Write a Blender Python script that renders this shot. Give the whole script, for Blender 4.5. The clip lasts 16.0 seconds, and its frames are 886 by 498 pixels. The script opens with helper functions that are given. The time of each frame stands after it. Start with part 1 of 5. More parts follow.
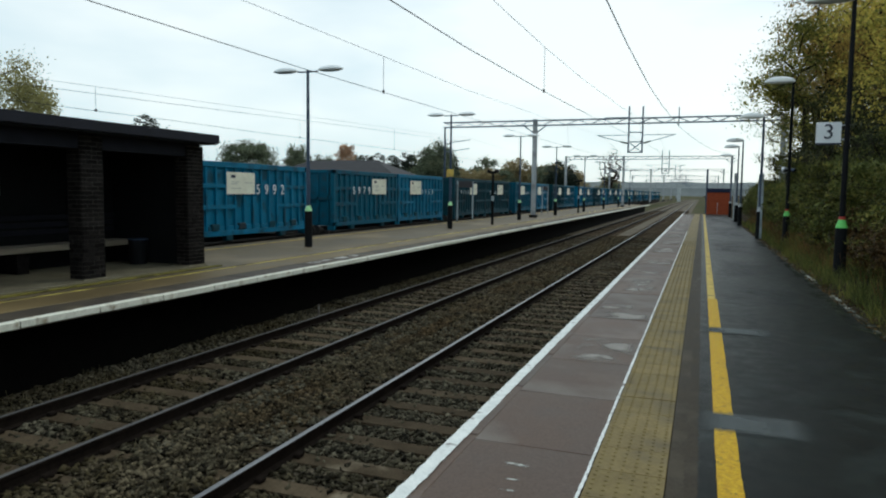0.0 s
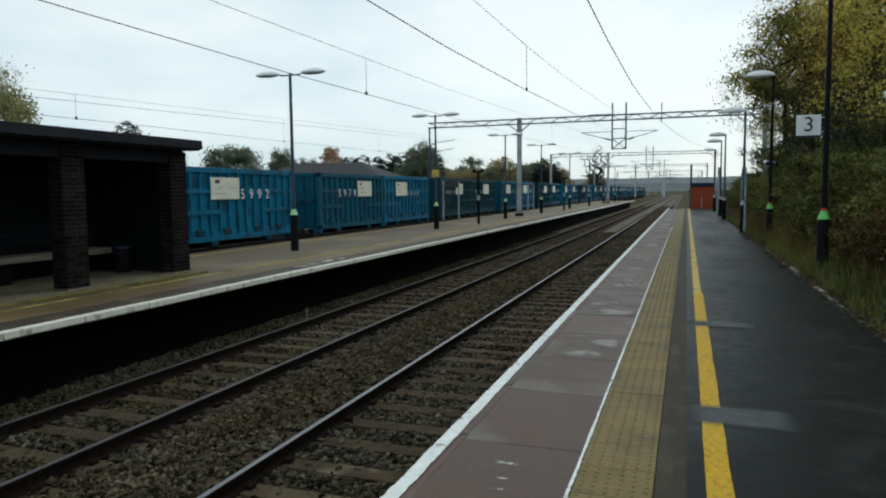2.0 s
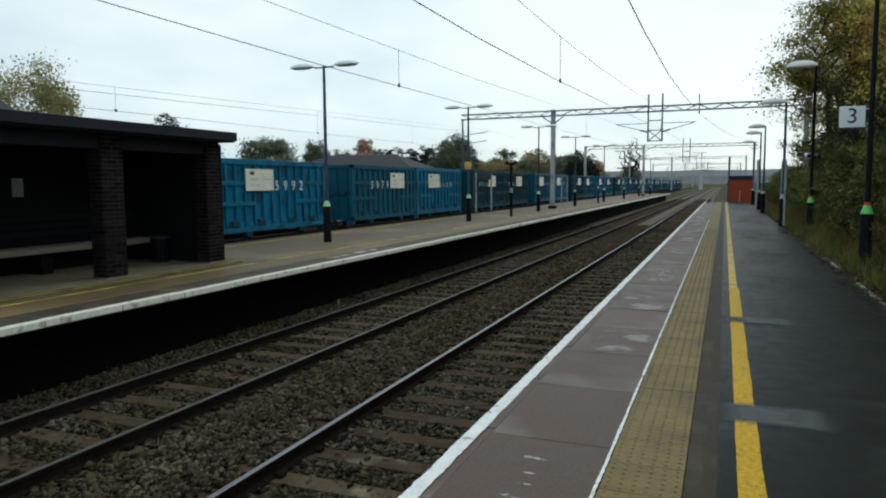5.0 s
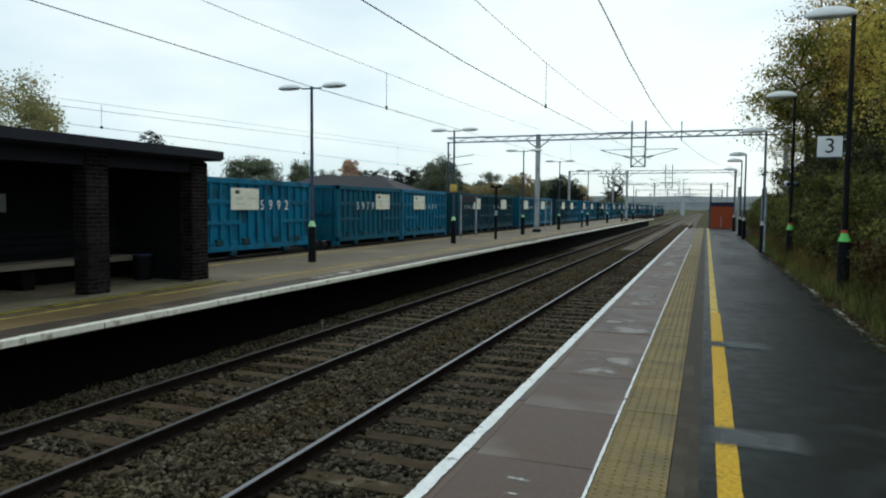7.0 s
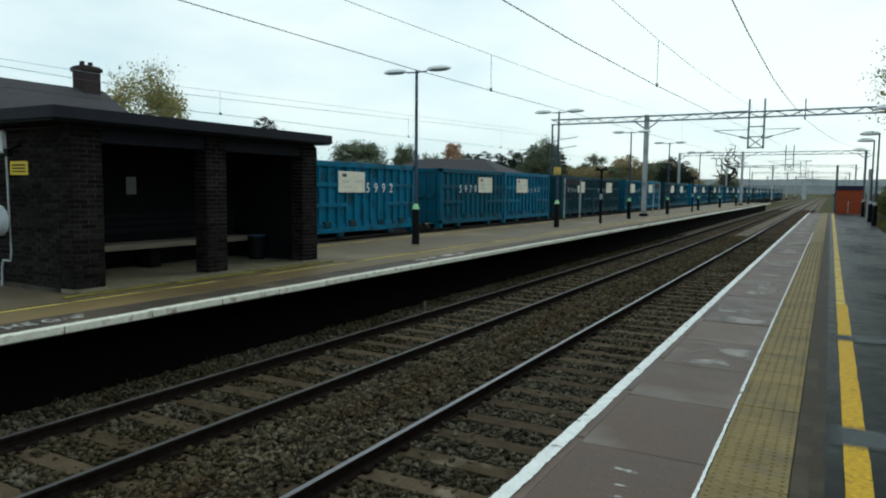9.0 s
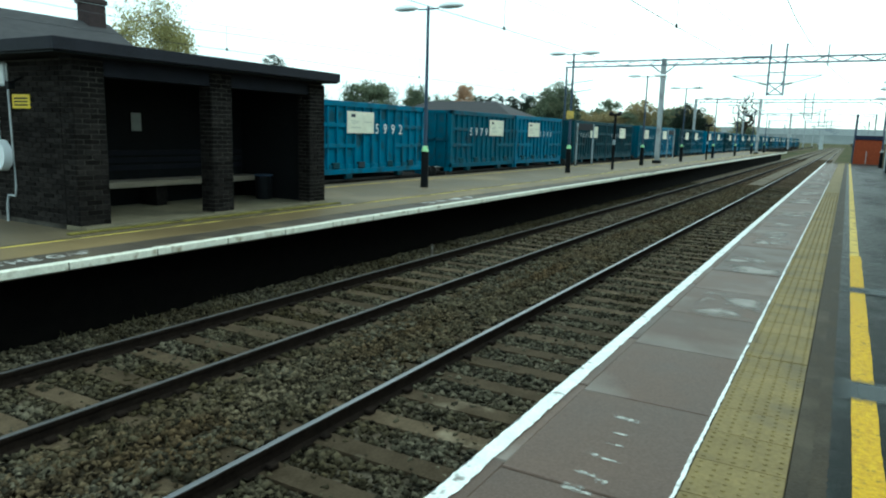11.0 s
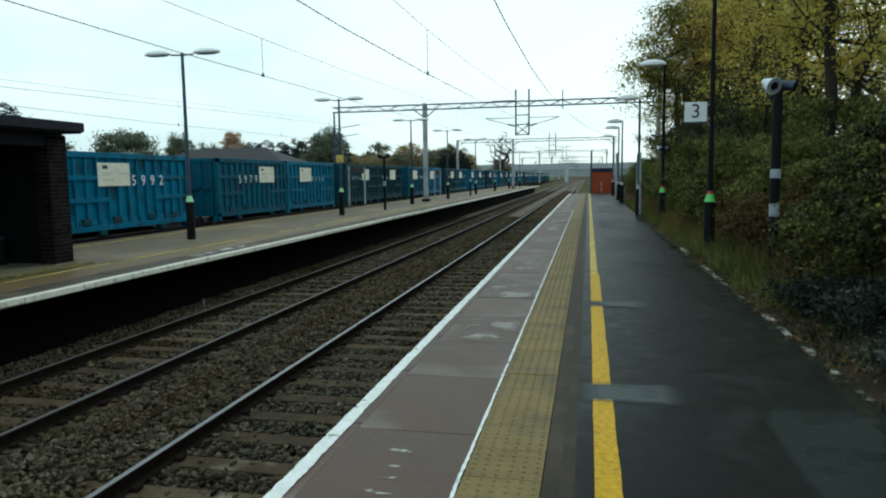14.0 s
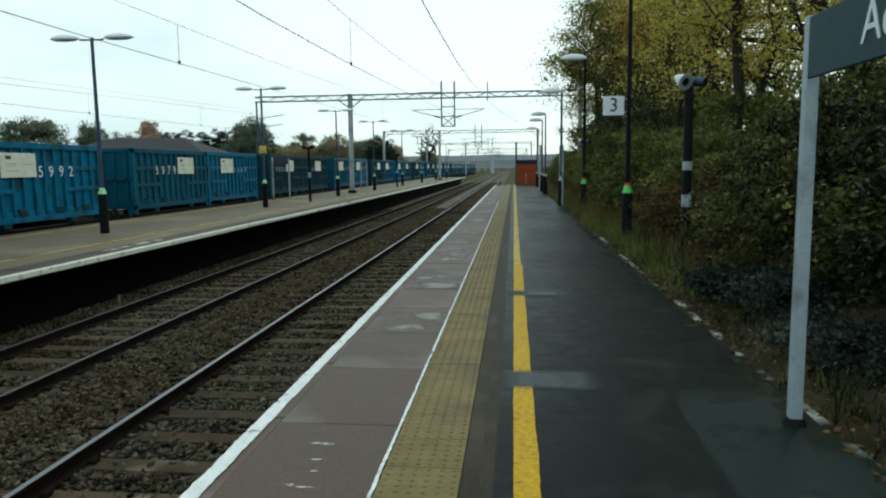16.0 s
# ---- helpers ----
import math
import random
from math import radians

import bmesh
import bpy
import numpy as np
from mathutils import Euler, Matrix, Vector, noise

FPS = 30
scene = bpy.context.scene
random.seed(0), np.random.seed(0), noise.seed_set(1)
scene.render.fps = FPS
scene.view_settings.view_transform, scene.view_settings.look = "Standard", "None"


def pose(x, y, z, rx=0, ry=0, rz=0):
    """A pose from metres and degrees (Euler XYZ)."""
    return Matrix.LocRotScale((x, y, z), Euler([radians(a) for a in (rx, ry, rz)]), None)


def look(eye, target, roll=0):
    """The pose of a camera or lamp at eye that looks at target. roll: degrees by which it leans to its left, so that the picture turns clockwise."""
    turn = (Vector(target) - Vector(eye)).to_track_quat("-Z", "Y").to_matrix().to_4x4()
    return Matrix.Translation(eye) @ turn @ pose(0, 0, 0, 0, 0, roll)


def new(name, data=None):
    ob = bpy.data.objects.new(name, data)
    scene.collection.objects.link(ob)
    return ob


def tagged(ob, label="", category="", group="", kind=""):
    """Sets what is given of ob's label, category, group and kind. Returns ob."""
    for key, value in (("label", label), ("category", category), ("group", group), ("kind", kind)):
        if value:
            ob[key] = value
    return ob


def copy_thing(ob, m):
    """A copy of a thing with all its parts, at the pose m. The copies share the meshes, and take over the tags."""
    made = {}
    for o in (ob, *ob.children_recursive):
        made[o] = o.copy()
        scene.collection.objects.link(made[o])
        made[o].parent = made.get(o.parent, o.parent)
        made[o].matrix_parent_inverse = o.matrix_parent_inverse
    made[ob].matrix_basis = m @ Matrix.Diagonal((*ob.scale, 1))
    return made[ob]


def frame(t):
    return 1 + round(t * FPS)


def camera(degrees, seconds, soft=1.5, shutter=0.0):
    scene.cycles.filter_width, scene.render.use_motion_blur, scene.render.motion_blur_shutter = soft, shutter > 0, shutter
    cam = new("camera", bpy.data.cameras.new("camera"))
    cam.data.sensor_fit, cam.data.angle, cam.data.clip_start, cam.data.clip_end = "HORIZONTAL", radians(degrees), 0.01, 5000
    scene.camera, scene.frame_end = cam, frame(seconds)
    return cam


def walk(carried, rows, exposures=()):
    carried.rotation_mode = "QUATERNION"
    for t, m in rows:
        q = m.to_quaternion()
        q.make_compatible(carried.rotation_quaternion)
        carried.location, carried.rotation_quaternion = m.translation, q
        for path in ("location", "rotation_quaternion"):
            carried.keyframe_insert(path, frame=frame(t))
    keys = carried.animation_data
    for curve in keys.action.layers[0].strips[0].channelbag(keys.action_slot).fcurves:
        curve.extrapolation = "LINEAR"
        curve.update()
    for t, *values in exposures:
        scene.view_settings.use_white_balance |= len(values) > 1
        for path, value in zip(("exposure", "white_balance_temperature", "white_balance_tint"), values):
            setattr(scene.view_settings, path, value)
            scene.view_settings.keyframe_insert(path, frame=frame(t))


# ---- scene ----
cam = camera(65.0, 16.0, soft=2.1)
PATH = [
    (0, (-0.017, -0.02, 1.63), (-0.71, 1.849, 1.466), 0.7),
    (0.5, (-0.021, -0.027, 1.631), (-0.703, 1.846, 1.46), 0.5),
    (1, (-0.02, -0.028, 1.631), (-0.694, 1.848, 1.468), 0.6),
    (1.5, (-0.013, -0.024, 1.632), (-0.666, 1.86, 1.48), 0.1),
    (2, (-0.003, -0.017, 1.633), (-0.662, 1.864, 1.47), -0.6),
    (2.5, (0.008, -0.005, 1.633), (-0.659, 1.873, 1.471), -0.9),
    (3, (0.015, 0.007, 1.635), (-0.648, 1.886, 1.463), -1.1),
    (3.5, (0.017, 0.019, 1.636), (-0.644, 1.898, 1.448), -1.1),
    (4, (0.015, 0.022, 1.637), (-0.709, 1.877, 1.449), -1.1),
    (6.5, (0.015, -0.035, 1.636), (-0.736, 1.812, 1.479), -0.0),
    (7, (0.018, -0.051, 1.636), (-0.687, 1.816, 1.514), 0.5),
    (7.5, (0.014, -0.063, 1.635), (-0.684, 1.807, 1.506), 0.5),
    (8, (0.001, -0.063, 1.634), (-0.84, 1.743, 1.454), -0.4),
    (8.5, (-0.013, -0.047, 1.633), (-0.953, 1.712, 1.485), -0.2),
    (11, (-0.062, 0.11, 1.608), (-1.04, 1.823, 1.275), 1.6),
    (11.5, (-0.03, 0.136, 1.605), (-0.835, 1.952, 1.366), 1.7),
    (12, (-0.005, 0.148, 1.604), (-0.761, 1.986, 1.373), 0.8),
    (12.5, (0.011, 0.147, 1.603), (-0.683, 2.011, 1.398), 0.2),
    (13, (0.027, 0.138, 1.604), (-0.558, 2.041, 1.406), 0.1),
    (13.5, (0.054, 0.124, 1.606), (-0.429, 2.056, 1.415), -0.3),
    (14, (0.081, 0.111, 1.609), (-0.327, 2.059, 1.403), -0.8),
    (14.5, (0.107, 0.101, 1.614), (-0.238, 2.061, 1.416), -1.0),
    (15, (0.118, 0.097, 1.618), (-0.196, 2.061, 1.402), -1.3),
    (15.5, (0.121, 0.089, 1.616), (-0.158, 2.056, 1.381), -1.1),
    (16, (0.128, 0.095, 1.613), (-0.075, 2.071, 1.38), -0.7),
]
EXPOSURE = [(0.0, -0.32, 4), (1.5, -0.40, 5), (3.5, -0.47, 5), (4.2, -0.42, 5), (7.0, -0.31, 4), (7.5, -0.39, 3.5), (8.0, -0.47, 3), (8.7, -0.40, 1.5), (10.8, 0.38, -14), (11.1, 0.40, -14), (11.6, 0.20, -12), (12.0, -0.02, -10), (12.5, -0.16, -10), (14.0, -0.24, -5), (16.0, -0.26, -4)]
WARMTH = [(0, 6500), (8.7, 6450), (10.8, 6050), (12, 6100), (13.5, 6200), (16, 6400)]
walk(cam, [(t, look(eye, target, roll)) for t, eye, target, roll in PATH], [(t, e, float(np.interp(t, [w[0] for w in WARMTH], [w[1] for w in WARMTH])), tint) for t, e, tint in EXPOSURE])

# ---- light ----
SUN_EL, SUN_AZ = 42.0, 35.0
world = bpy.data.worlds.new("overcast_sky")
scene.world = world
world.use_nodes = True
wn, wl = world.node_tree.nodes, world.node_tree.links
wn.clear()
w_out = wn.new("ShaderNodeOutputWorld")
w_add = wn.new("ShaderNodeAddShader")
w_sky = wn.new("ShaderNodeTexSky")
w_sky.sky_type, w_sky.sun_disc = "NISHITA", False
w_sky.sun_elevation, w_sky.sun_rotation = radians(SUN_EL), radians(SUN_AZ)
w_bg1 = wn.new("ShaderNodeBackground")
w_bg1.inputs[1].default_value = 0.03
wl.new(w_sky.outputs[0], w_bg1.inputs[0])
w_tc = wn.new("ShaderNodeTexCoord")
w_map = wn.new("ShaderNodeMapping")
w_map.inputs["Scale"].default_value = (1.0, 1.0, 3.2)
w_noise = wn.new("ShaderNodeTexNoise")
w_noise.inputs["Scale"].default_value, w_noise.inputs["Detail"].default_value = 1.6, 5.0
w_ramp = wn.new("ShaderNodeValToRGB")
w_ramp.color_ramp.elements[0].position, w_ramp.color_ramp.elements[0].color = 0.36, (0.54, 0.69, 0.79, 1)
w_ramp.color_ramp.elements[1].position, w_ramp.color_ramp.elements[1].color = 0.62, (0.93, 0.98, 1.0, 1)
w_bg2 = wn.new("ShaderNodeBackground")
w_bg2.inputs[1].default_value = 1.18
wl.new(w_tc.outputs["Generated"], w_map.inputs["Vector"])
wl.new(w_map.outputs[0], w_noise.inputs["Vector"])
wl.new(w_noise.outputs[0], w_ramp.inputs[0])
wl.new(w_ramp.outputs[0], w_bg2.inputs[0])
wl.new(w_bg1.outputs[0], w_add.inputs[0])
wl.new(w_bg2.outputs[0], w_add.inputs[1])
wl.new(w_add.outputs[0], w_out.inputs[0])
sun = new("sun", bpy.data.lights.new("sun", "SUN"))
sun.data.energy, sun.data.angle, sun.data.color = 0.7, radians(25), (1.0, 0.97, 0.92)
sun.matrix_world = look((0, 0, 40), (-40 * math.sin(radians(SUN_AZ)) / math.tan(radians(SUN_EL)), -40 * math.cos(radians(SUN_AZ)) / math.tan(radians(SUN_EL)), 0))


# ---- materials ----
def mat(name, a, b, scale=6.0, rough=0.8, metal=0.0, bump=0.0, fine=40.0, stain=None, stain_scale=0.6, spread=0.0, island=0.0, stretch=(1, 1, 1), rough_var=0.1, stain_lo=0.52, stain_hi=0.66, sheen=None):
    """Two tones mixed by coarse and fine noise, stains with a shape of their own, relief, and tone varied piece by piece."""
    m = bpy.data.materials.new(name)
    m.use_nodes = True
    n, l = m.node_tree.nodes, m.node_tree.links
    p = n["Principled BSDF"]
    tc = n.new("ShaderNodeTexCoord")
    mp = n.new("ShaderNodeMapping")
    mp.inputs["Scale"].default_value = stretch
    l.new(tc.outputs["Object"], mp.inputs["Vector"])
    info = n.new("ShaderNodeObjectInfo")
    off = n.new("ShaderNodeVectorMath")
    off.operation = "ADD"
    shift = n.new("ShaderNodeVectorMath")
    shift.operation = "SCALE"
    shift.inputs[0].default_value = (17.0, 31.0, 23.0)
    l.new(info.outputs["Random"], shift.inputs["Scale"])
    l.new(mp.outputs[0], off.inputs[0])
    l.new(shift.outputs[0], off.inputs[1])
    n1 = n.new("ShaderNodeTexNoise")
    n1.inputs["Scale"].default_value, n1.inputs["Detail"].default_value = scale, 5.0
    n2 = n.new("ShaderNodeTexNoise")
    n2.inputs["Scale"].default_value, n2.inputs["Detail"].default_value = fine, 3.0
    for k in (n1, n2):
        l.new(off.outputs[0], k.inputs["Vector"])
    mx = n.new("ShaderNodeMath")
    mx.operation = "MULTIPLY_ADD"
    mx.inputs[1].default_value = 0.55
    hf = n.new("ShaderNodeMath")
    hf.operation = "MULTIPLY"
    hf.inputs[1].default_value = 0.45
    l.new(n2.outputs[0], hf.inputs[0])
    l.new(n1.outputs[0], mx.inputs[0])
    l.new(hf.outputs[0], mx.inputs[2])
    rp = n.new("ShaderNodeMapRange")
    rp.inputs["From Min"].default_value, rp.inputs["From Max"].default_value = 0.36, 0.64
    l.new(mx.outputs[0], rp.inputs["Value"])
    col = n.new("ShaderNodeMix")
    col.data_type = "RGBA"
    col.inputs[6].default_value, col.inputs[7].default_value = (*a, 1), (*b, 1)
    l.new(rp.outputs[0], col.inputs[0])
    last = col.outputs[2]
    if stain:
        n3 = n.new("ShaderNodeTexNoise")
        n3.inputs["Scale"].default_value, n3.inputs["Detail"].default_value = stain_scale, 6.0
        l.new(off.outputs[0], n3.inputs["Vector"])
        r3 = n.new("ShaderNodeMapRange")
        r3.inputs["From Min"].default_value, r3.inputs["From Max"].default_value = stain_lo, stain_hi
        l.new(n3.outputs[0], r3.inputs["Value"])
        c3 = n.new("ShaderNodeMix")
        c3.data_type = "RGBA"
        c3.inputs[7].default_value = (*stain, 1)
        l.new(r3.outputs[0], c3.inputs[0])
        l.new(last, c3.inputs[6])
        last = c3.outputs[2]
    if spread or island:
        geo = n.new("ShaderNodeNewGeometry")
        src = geo.outputs["Random Per Island"] if island else info.outputs["Random"]
        amount = island or spread
        mr = n.new("ShaderNodeMapRange")
        mr.inputs["To Min"].default_value, mr.inputs["To Max"].default_value = 1 - amount, 1 + amount
        l.new(src, mr.inputs["Value"])
        hsv = n.new("ShaderNodeHueSaturation")
        l.new(mr.outputs[0], hsv.inputs["Value"])
        l.new(last, hsv.inputs["Color"])
        last = hsv.outputs[0]
    l.new(last, p.inputs["Base Color"])
    rr = n.new("ShaderNodeMapRange")
    rr.inputs["To Min"].default_value, rr.inputs["To Max"].default_value = max(0.02, rough - rough_var), min(1, rough + rough_var)
    l.new(n1.outputs[0], rr.inputs["Value"])
    l.new(rr.outputs[0], p.inputs["Roughness"])
    p.inputs["Metallic"].default_value = metal
    p.inputs["Specular IOR Level"].default_value = sheen if sheen is not None else (0.45 if rough < 0.6 else (0.18 if rough < 0.85 else 0.05))
    if bump:
        bp = n.new("ShaderNodeBump")
        bp.inputs["Strength"].default_value, bp.inputs["Distance"].default_value = min(1.0, bump), 0.01
        l.new(mx.outputs[0], bp.inputs["Height"])
        l.new(bp.outputs[0], p.inputs["Normal"])
    return m


def leaf_mat(name, tones, through_light=0.3):
    """Foliage: each leaf takes one of several tones; some light passes through."""
    m = bpy.data.materials.new(name)
    m.use_nodes = True
    n, l = m.node_tree.nodes, m.node_tree.links
    n.clear()
    out = n.new("ShaderNodeOutputMaterial")
    geo = n.new("ShaderNodeNewGeometry")
    ramp = n.new("ShaderNodeValToRGB")
    ramp.color_ramp.interpolation = "LINEAR"
    while len(ramp.color_ramp.elements) < len(tones):
        ramp.color_ramp.elements.new(0.5)
    for i, t in enumerate(tones):
        ramp.color_ramp.elements[i].position, ramp.color_ramp.elements[i].color = i / (len(tones) - 1), (*t, 1)
    tc = n.new("ShaderNodeTexCoord")
    ns = n.new("ShaderNodeTexNoise")
    ns.inputs["Scale"].default_value = 0.55
    l.new(tc.outputs["Object"], ns.inputs["Vector"])
    a = n.new("ShaderNodeMath")
    a.operation = "MULTIPLY_ADD"
    a.inputs[1].default_value, a.inputs[2].default_value = 1.5, -0.5
    l.new(ns.outputs[0], a.inputs[0])
    b = n.new("ShaderNodeMath")
    b.operation = "MULTIPLY_ADD"
    b.inputs[1].default_value = 0.6
    l.new(geo.outputs["Random Per Island"], b.inputs[0])
    l.new(a.outputs[0], b.inputs[2])
    l.new(b.outputs[0], ramp.inputs[0])
    d = n.new("ShaderNodeBsdfPrincipled")
    d.inputs["Roughness"].default_value = 0.55
    d.inputs["Specular IOR Level"].default_value = 0.15
    t = n.new("ShaderNodeBsdfTranslucent")
    l.new(ramp.outputs[0], d.inputs["Base Color"])
    l.new(ramp.outputs[0], t.inputs["Color"])
    mx = n.new("ShaderNodeMixShader")
    mx.inputs[0].default_value = through_light
    l.new(d.outputs[0], mx.inputs[1])
    l.new(t.outputs[0], mx.inputs[2])
    l.new(mx.outputs[0], out.inputs[0])
    return m


def smear_mat(name, a, b, cover=0.9, soft_edge=0.5, scale=5.0, lo=0.38, hi=0.58, rough=0.65):
    """A thin film of wear or painted sheen with a soft, broken outline: it thins out towards its rim and where it is
    scuffed.
    """
    m = mat(name, a, b, scale * 2, rough, sheen=0.12, bump=0.15, fine=70)
    n, l = m.node_tree.nodes, m.node_tree.links
    p, out = n["Principled BSDF"], n["Material Output"]
    tc = n.new("ShaderNodeTexCoord")
    uv = n.new("ShaderNodeSeparateXYZ")
    l.new(tc.outputs["Generated"], uv.inputs[0])
    rim = []
    for k in (0, 1):
        d = n.new("ShaderNodeMath")
        d.operation = "PINGPONG"
        d.inputs[1].default_value = 0.5
        l.new(uv.outputs[k], d.inputs[0])
        rim.append(d)
    near = n.new("ShaderNodeMath")
    near.operation = "MINIMUM"
    l.new(rim[0].outputs[0], near.inputs[0])
    l.new(rim[1].outputs[0], near.inputs[1])
    fade = n.new("ShaderNodeMapRange")
    fade.interpolation_type = "SMOOTHSTEP"
    fade.inputs["From Max"].default_value = 0.5 * soft_edge
    l.new(near.outputs[0], fade.inputs["Value"])
    ns = n.new("ShaderNodeTexNoise")
    ns.inputs["Scale"].default_value, ns.inputs["Detail"].default_value = scale, 6.0
    l.new(tc.outputs["Object"], ns.inputs["Vector"])
    mr = n.new("ShaderNodeMapRange")
    mr.inputs["From Min"].default_value, mr.inputs["From Max"].default_value, mr.inputs["To Max"].default_value = lo, hi, cover
    l.new(ns.outputs[0], mr.inputs["Value"])
    mul = n.new("ShaderNodeMath")
    mul.operation = "MULTIPLY"
    l.new(fade.outputs[0], mul.inputs[0])
    l.new(mr.outputs[0], mul.inputs[1])
    clear = n.new("ShaderNodeBsdfTransparent")
    mx = n.new("ShaderNodeMixShader")
    l.new(mul.outputs[0], mx.inputs[0])
    l.new(clear.outputs[0], mx.inputs[1])
    l.new(p.outputs[0], mx.inputs[2])
    l.new(mx.outputs[0], out.inputs[0])
    return m


M_ASPHALT = mat("asphalt", (0.0018, 0.0030, 0.0028), (0.0070, 0.0108, 0.0100), 7.0, 0.42, sheen=0.062, bump=0.5, fine=120, stain=(0.015, 0.021, 0.0200), stain_scale=2.6, stain_lo=0.50, stain_hi=0.68, rough_var=0.16)
M_ASPHALT_FAR = mat("worn_brown_asphalt", (0.092, 0.066, 0.030), (0.175, 0.125, 0.057), 1.0, 0.6, sheen=0.25, bump=0.4, fine=60, stain=(0.21, 0.15, 0.068), stain_scale=0.35, rough_var=0.2)
M_ASPHALT_ISLAND = mat("grey_brown_island_asphalt", (0.080, 0.063, 0.040), (0.148, 0.117, 0.074), 0.9, 0.6, sheen=0.2, bump=0.4, fine=70, stain=(0.18, 0.14, 0.086), stain_scale=0.4, rough_var=0.2)
M_COPE = mat("dark_grey_coping", (0.040, 0.033, 0.026), (0.084, 0.067, 0.050), 2.0, 0.65, sheen=0.18, bump=0.4, fine=60, spread=0.2, stain=(0.12, 0.096, 0.06), stain_scale=1.2, stain_lo=0.54, stain_hi=0.72)
M_PATCH = smear_mat("pale_mortar_smear", (0.085, 0.096, 0.098), (0.125, 0.140, 0.142), 0.72, 0.55, 3.0, 0.16, 0.44)
M_SLAB = mat("brown_platform_slab", (0.066, 0.042, 0.031), (0.120, 0.080, 0.062), 1.6, 0.55, sheen=0.22, bump=0.25, fine=70, stain=(0.20, 0.175, 0.155), stain_scale=0.75, stain_lo=0.54, stain_hi=0.74, spread=0.2, rough_var=0.22)
M_STRIP = mat("dark_brown_strip", (0.026, 0.020, 0.013), (0.052, 0.041, 0.028), 2.5, 0.65, sheen=0.12, bump=0.5, fine=60, stain=(0.075, 0.062, 0.044), stain_scale=1.8, stain_lo=0.55, stain_hi=0.75)
M_WHITE = mat("worn_white_paint", (0.64, 0.66, 0.64), (0.84, 0.85, 0.83), 12, 0.7, bump=0.3, fine=70, stain=(0.22, 0.20, 0.185), stain_scale=11.0, stain_lo=0.58, stain_hi=0.70)
M_WHITE_CREAM = mat("cream_white_edge_paint", (0.60, 0.59, 0.50), (0.80, 0.79, 0.69), 5, 0.7, bump=0.3, stain=(0.30, 0.25, 0.17), stain_scale=5.0, stain_lo=0.56, stain_hi=0.72)
M_WHITE_OLD = mat("flaking_white_paint", (0.42, 0.42, 0.40), (0.6, 0.6, 0.57), 9, 0.8, bump=0.3, stain=(0.14, 0.12, 0.11), stain_scale=6.0, stain_lo=0.42, stain_hi=0.56)
M_TACTILE = mat("buff_tactile_tile", (0.148, 0.110, 0.045), (0.230, 0.174, 0.073), 5, 0.65, sheen=0.16, bump=0.3, spread=0.08, stain=(0.135, 0.107, 0.058), stain_scale=2.5)
M_YELLOW = mat("yellow_line_paint", (0.38, 0.205, 0.004), (0.66, 0.42, 0.018), 26, 0.6, bump=0.8, fine=90, stain=(0.17, 0.12, 0.03), stain_scale=22, stain_lo=0.60, stain_hi=0.70)
M_YELLOW_OLD = mat("faded_yellow_paint", (0.44, 0.35, 0.08), (0.62, 0.50, 0.13), 6, 0.75, bump=0.2, stain=(0.20, 0.16, 0.07), stain_scale=1.1, stain_lo=0.50, stain_hi=0.62)
M_STEP = mat("dirty_yellow_step_paint", (0.10, 0.088, 0.022), (0.23, 0.195, 0.045), 3, 0.8, bump=0.2, stain=(0.05, 0.044, 0.02), stain_scale=2.6, stain_lo=0.48, stain_hi=0.62)
M_YELLOW_THIN = mat("pale_yellow_line_paint", (0.50, 0.36, 0.08), (0.64, 0.47, 0.13), 6, 0.7, bump=0.2, stain=(0.25, 0.19, 0.08), stain_scale=5.0)
M_BALLAST = mat("ballast_bed", (0.055, 0.045, 0.030), (0.155, 0.127, 0.088), 14, 0.9, sheen=0.2, bump=1.0, fine=34, stain=(0.075, 0.056, 0.036), stain_scale=0.8)
M_STONE = mat("ballast_stone", (0.025, 0.0225, 0.015), (0.108, 0.096, 0.068), 3, 0.9, bump=0.4, island=0.9, stain=(0.040, 0.032, 0.017), stain_scale=0.55, stain_lo=0.42, stain_hi=0.62)
M_STONE_BROWN = mat("brown_ballast_stone", (0.030, 0.024, 0.015), (0.118, 0.097, 0.062), 3, 0.9, bump=0.4, island=0.9, stain=(0.058, 0.040, 0.021), stain_scale=0.7, stain_lo=0.42, stain_hi=0.66)
M_SLEEPER = mat("concrete_sleeper", (0.048, 0.035, 0.021), (0.096, 0.072, 0.047), 4, 0.9, bump=0.4, spread=0.3, stain=(0.20, 0.165, 0.115), stain_scale=2.4, stain_lo=0.62, stain_hi=0.76)
M_SLEEPER_PALE = mat("pale_concrete_sleeper", (0.30, 0.29, 0.25), (0.46, 0.45, 0.40), 3, 0.9, bump=0.4, spread=0.3, stain=(0.16, 0.15, 0.12), stain_scale=1.5)
M_RAIL = mat("rusty_rail_side", (0.008, 0.006, 0.005), (0.019, 0.014, 0.011), 8, 0.9, sheen=0.03, bump=0.3)
M_RAILDULL = mat("dull_rail_head", (0.060, 0.058, 0.058), (0.105, 0.10, 0.10), 4, 0.55, metal=0.5, stretch=(1, 0.05, 1))
M_RAILTOP = mat("polished_rail_head", (0.17, 0.17, 0.18), (0.27, 0.27, 0.28), 4, 0.42, metal=1.0, stretch=(1, 0.05, 1))
M_BRICK = mat("dark_brown_brick", (0.0062, 0.0060, 0.0062), (0.021, 0.0182, 0.0170), 9, 0.9, sheen=0.03, bump=0.5, spread=0.5)
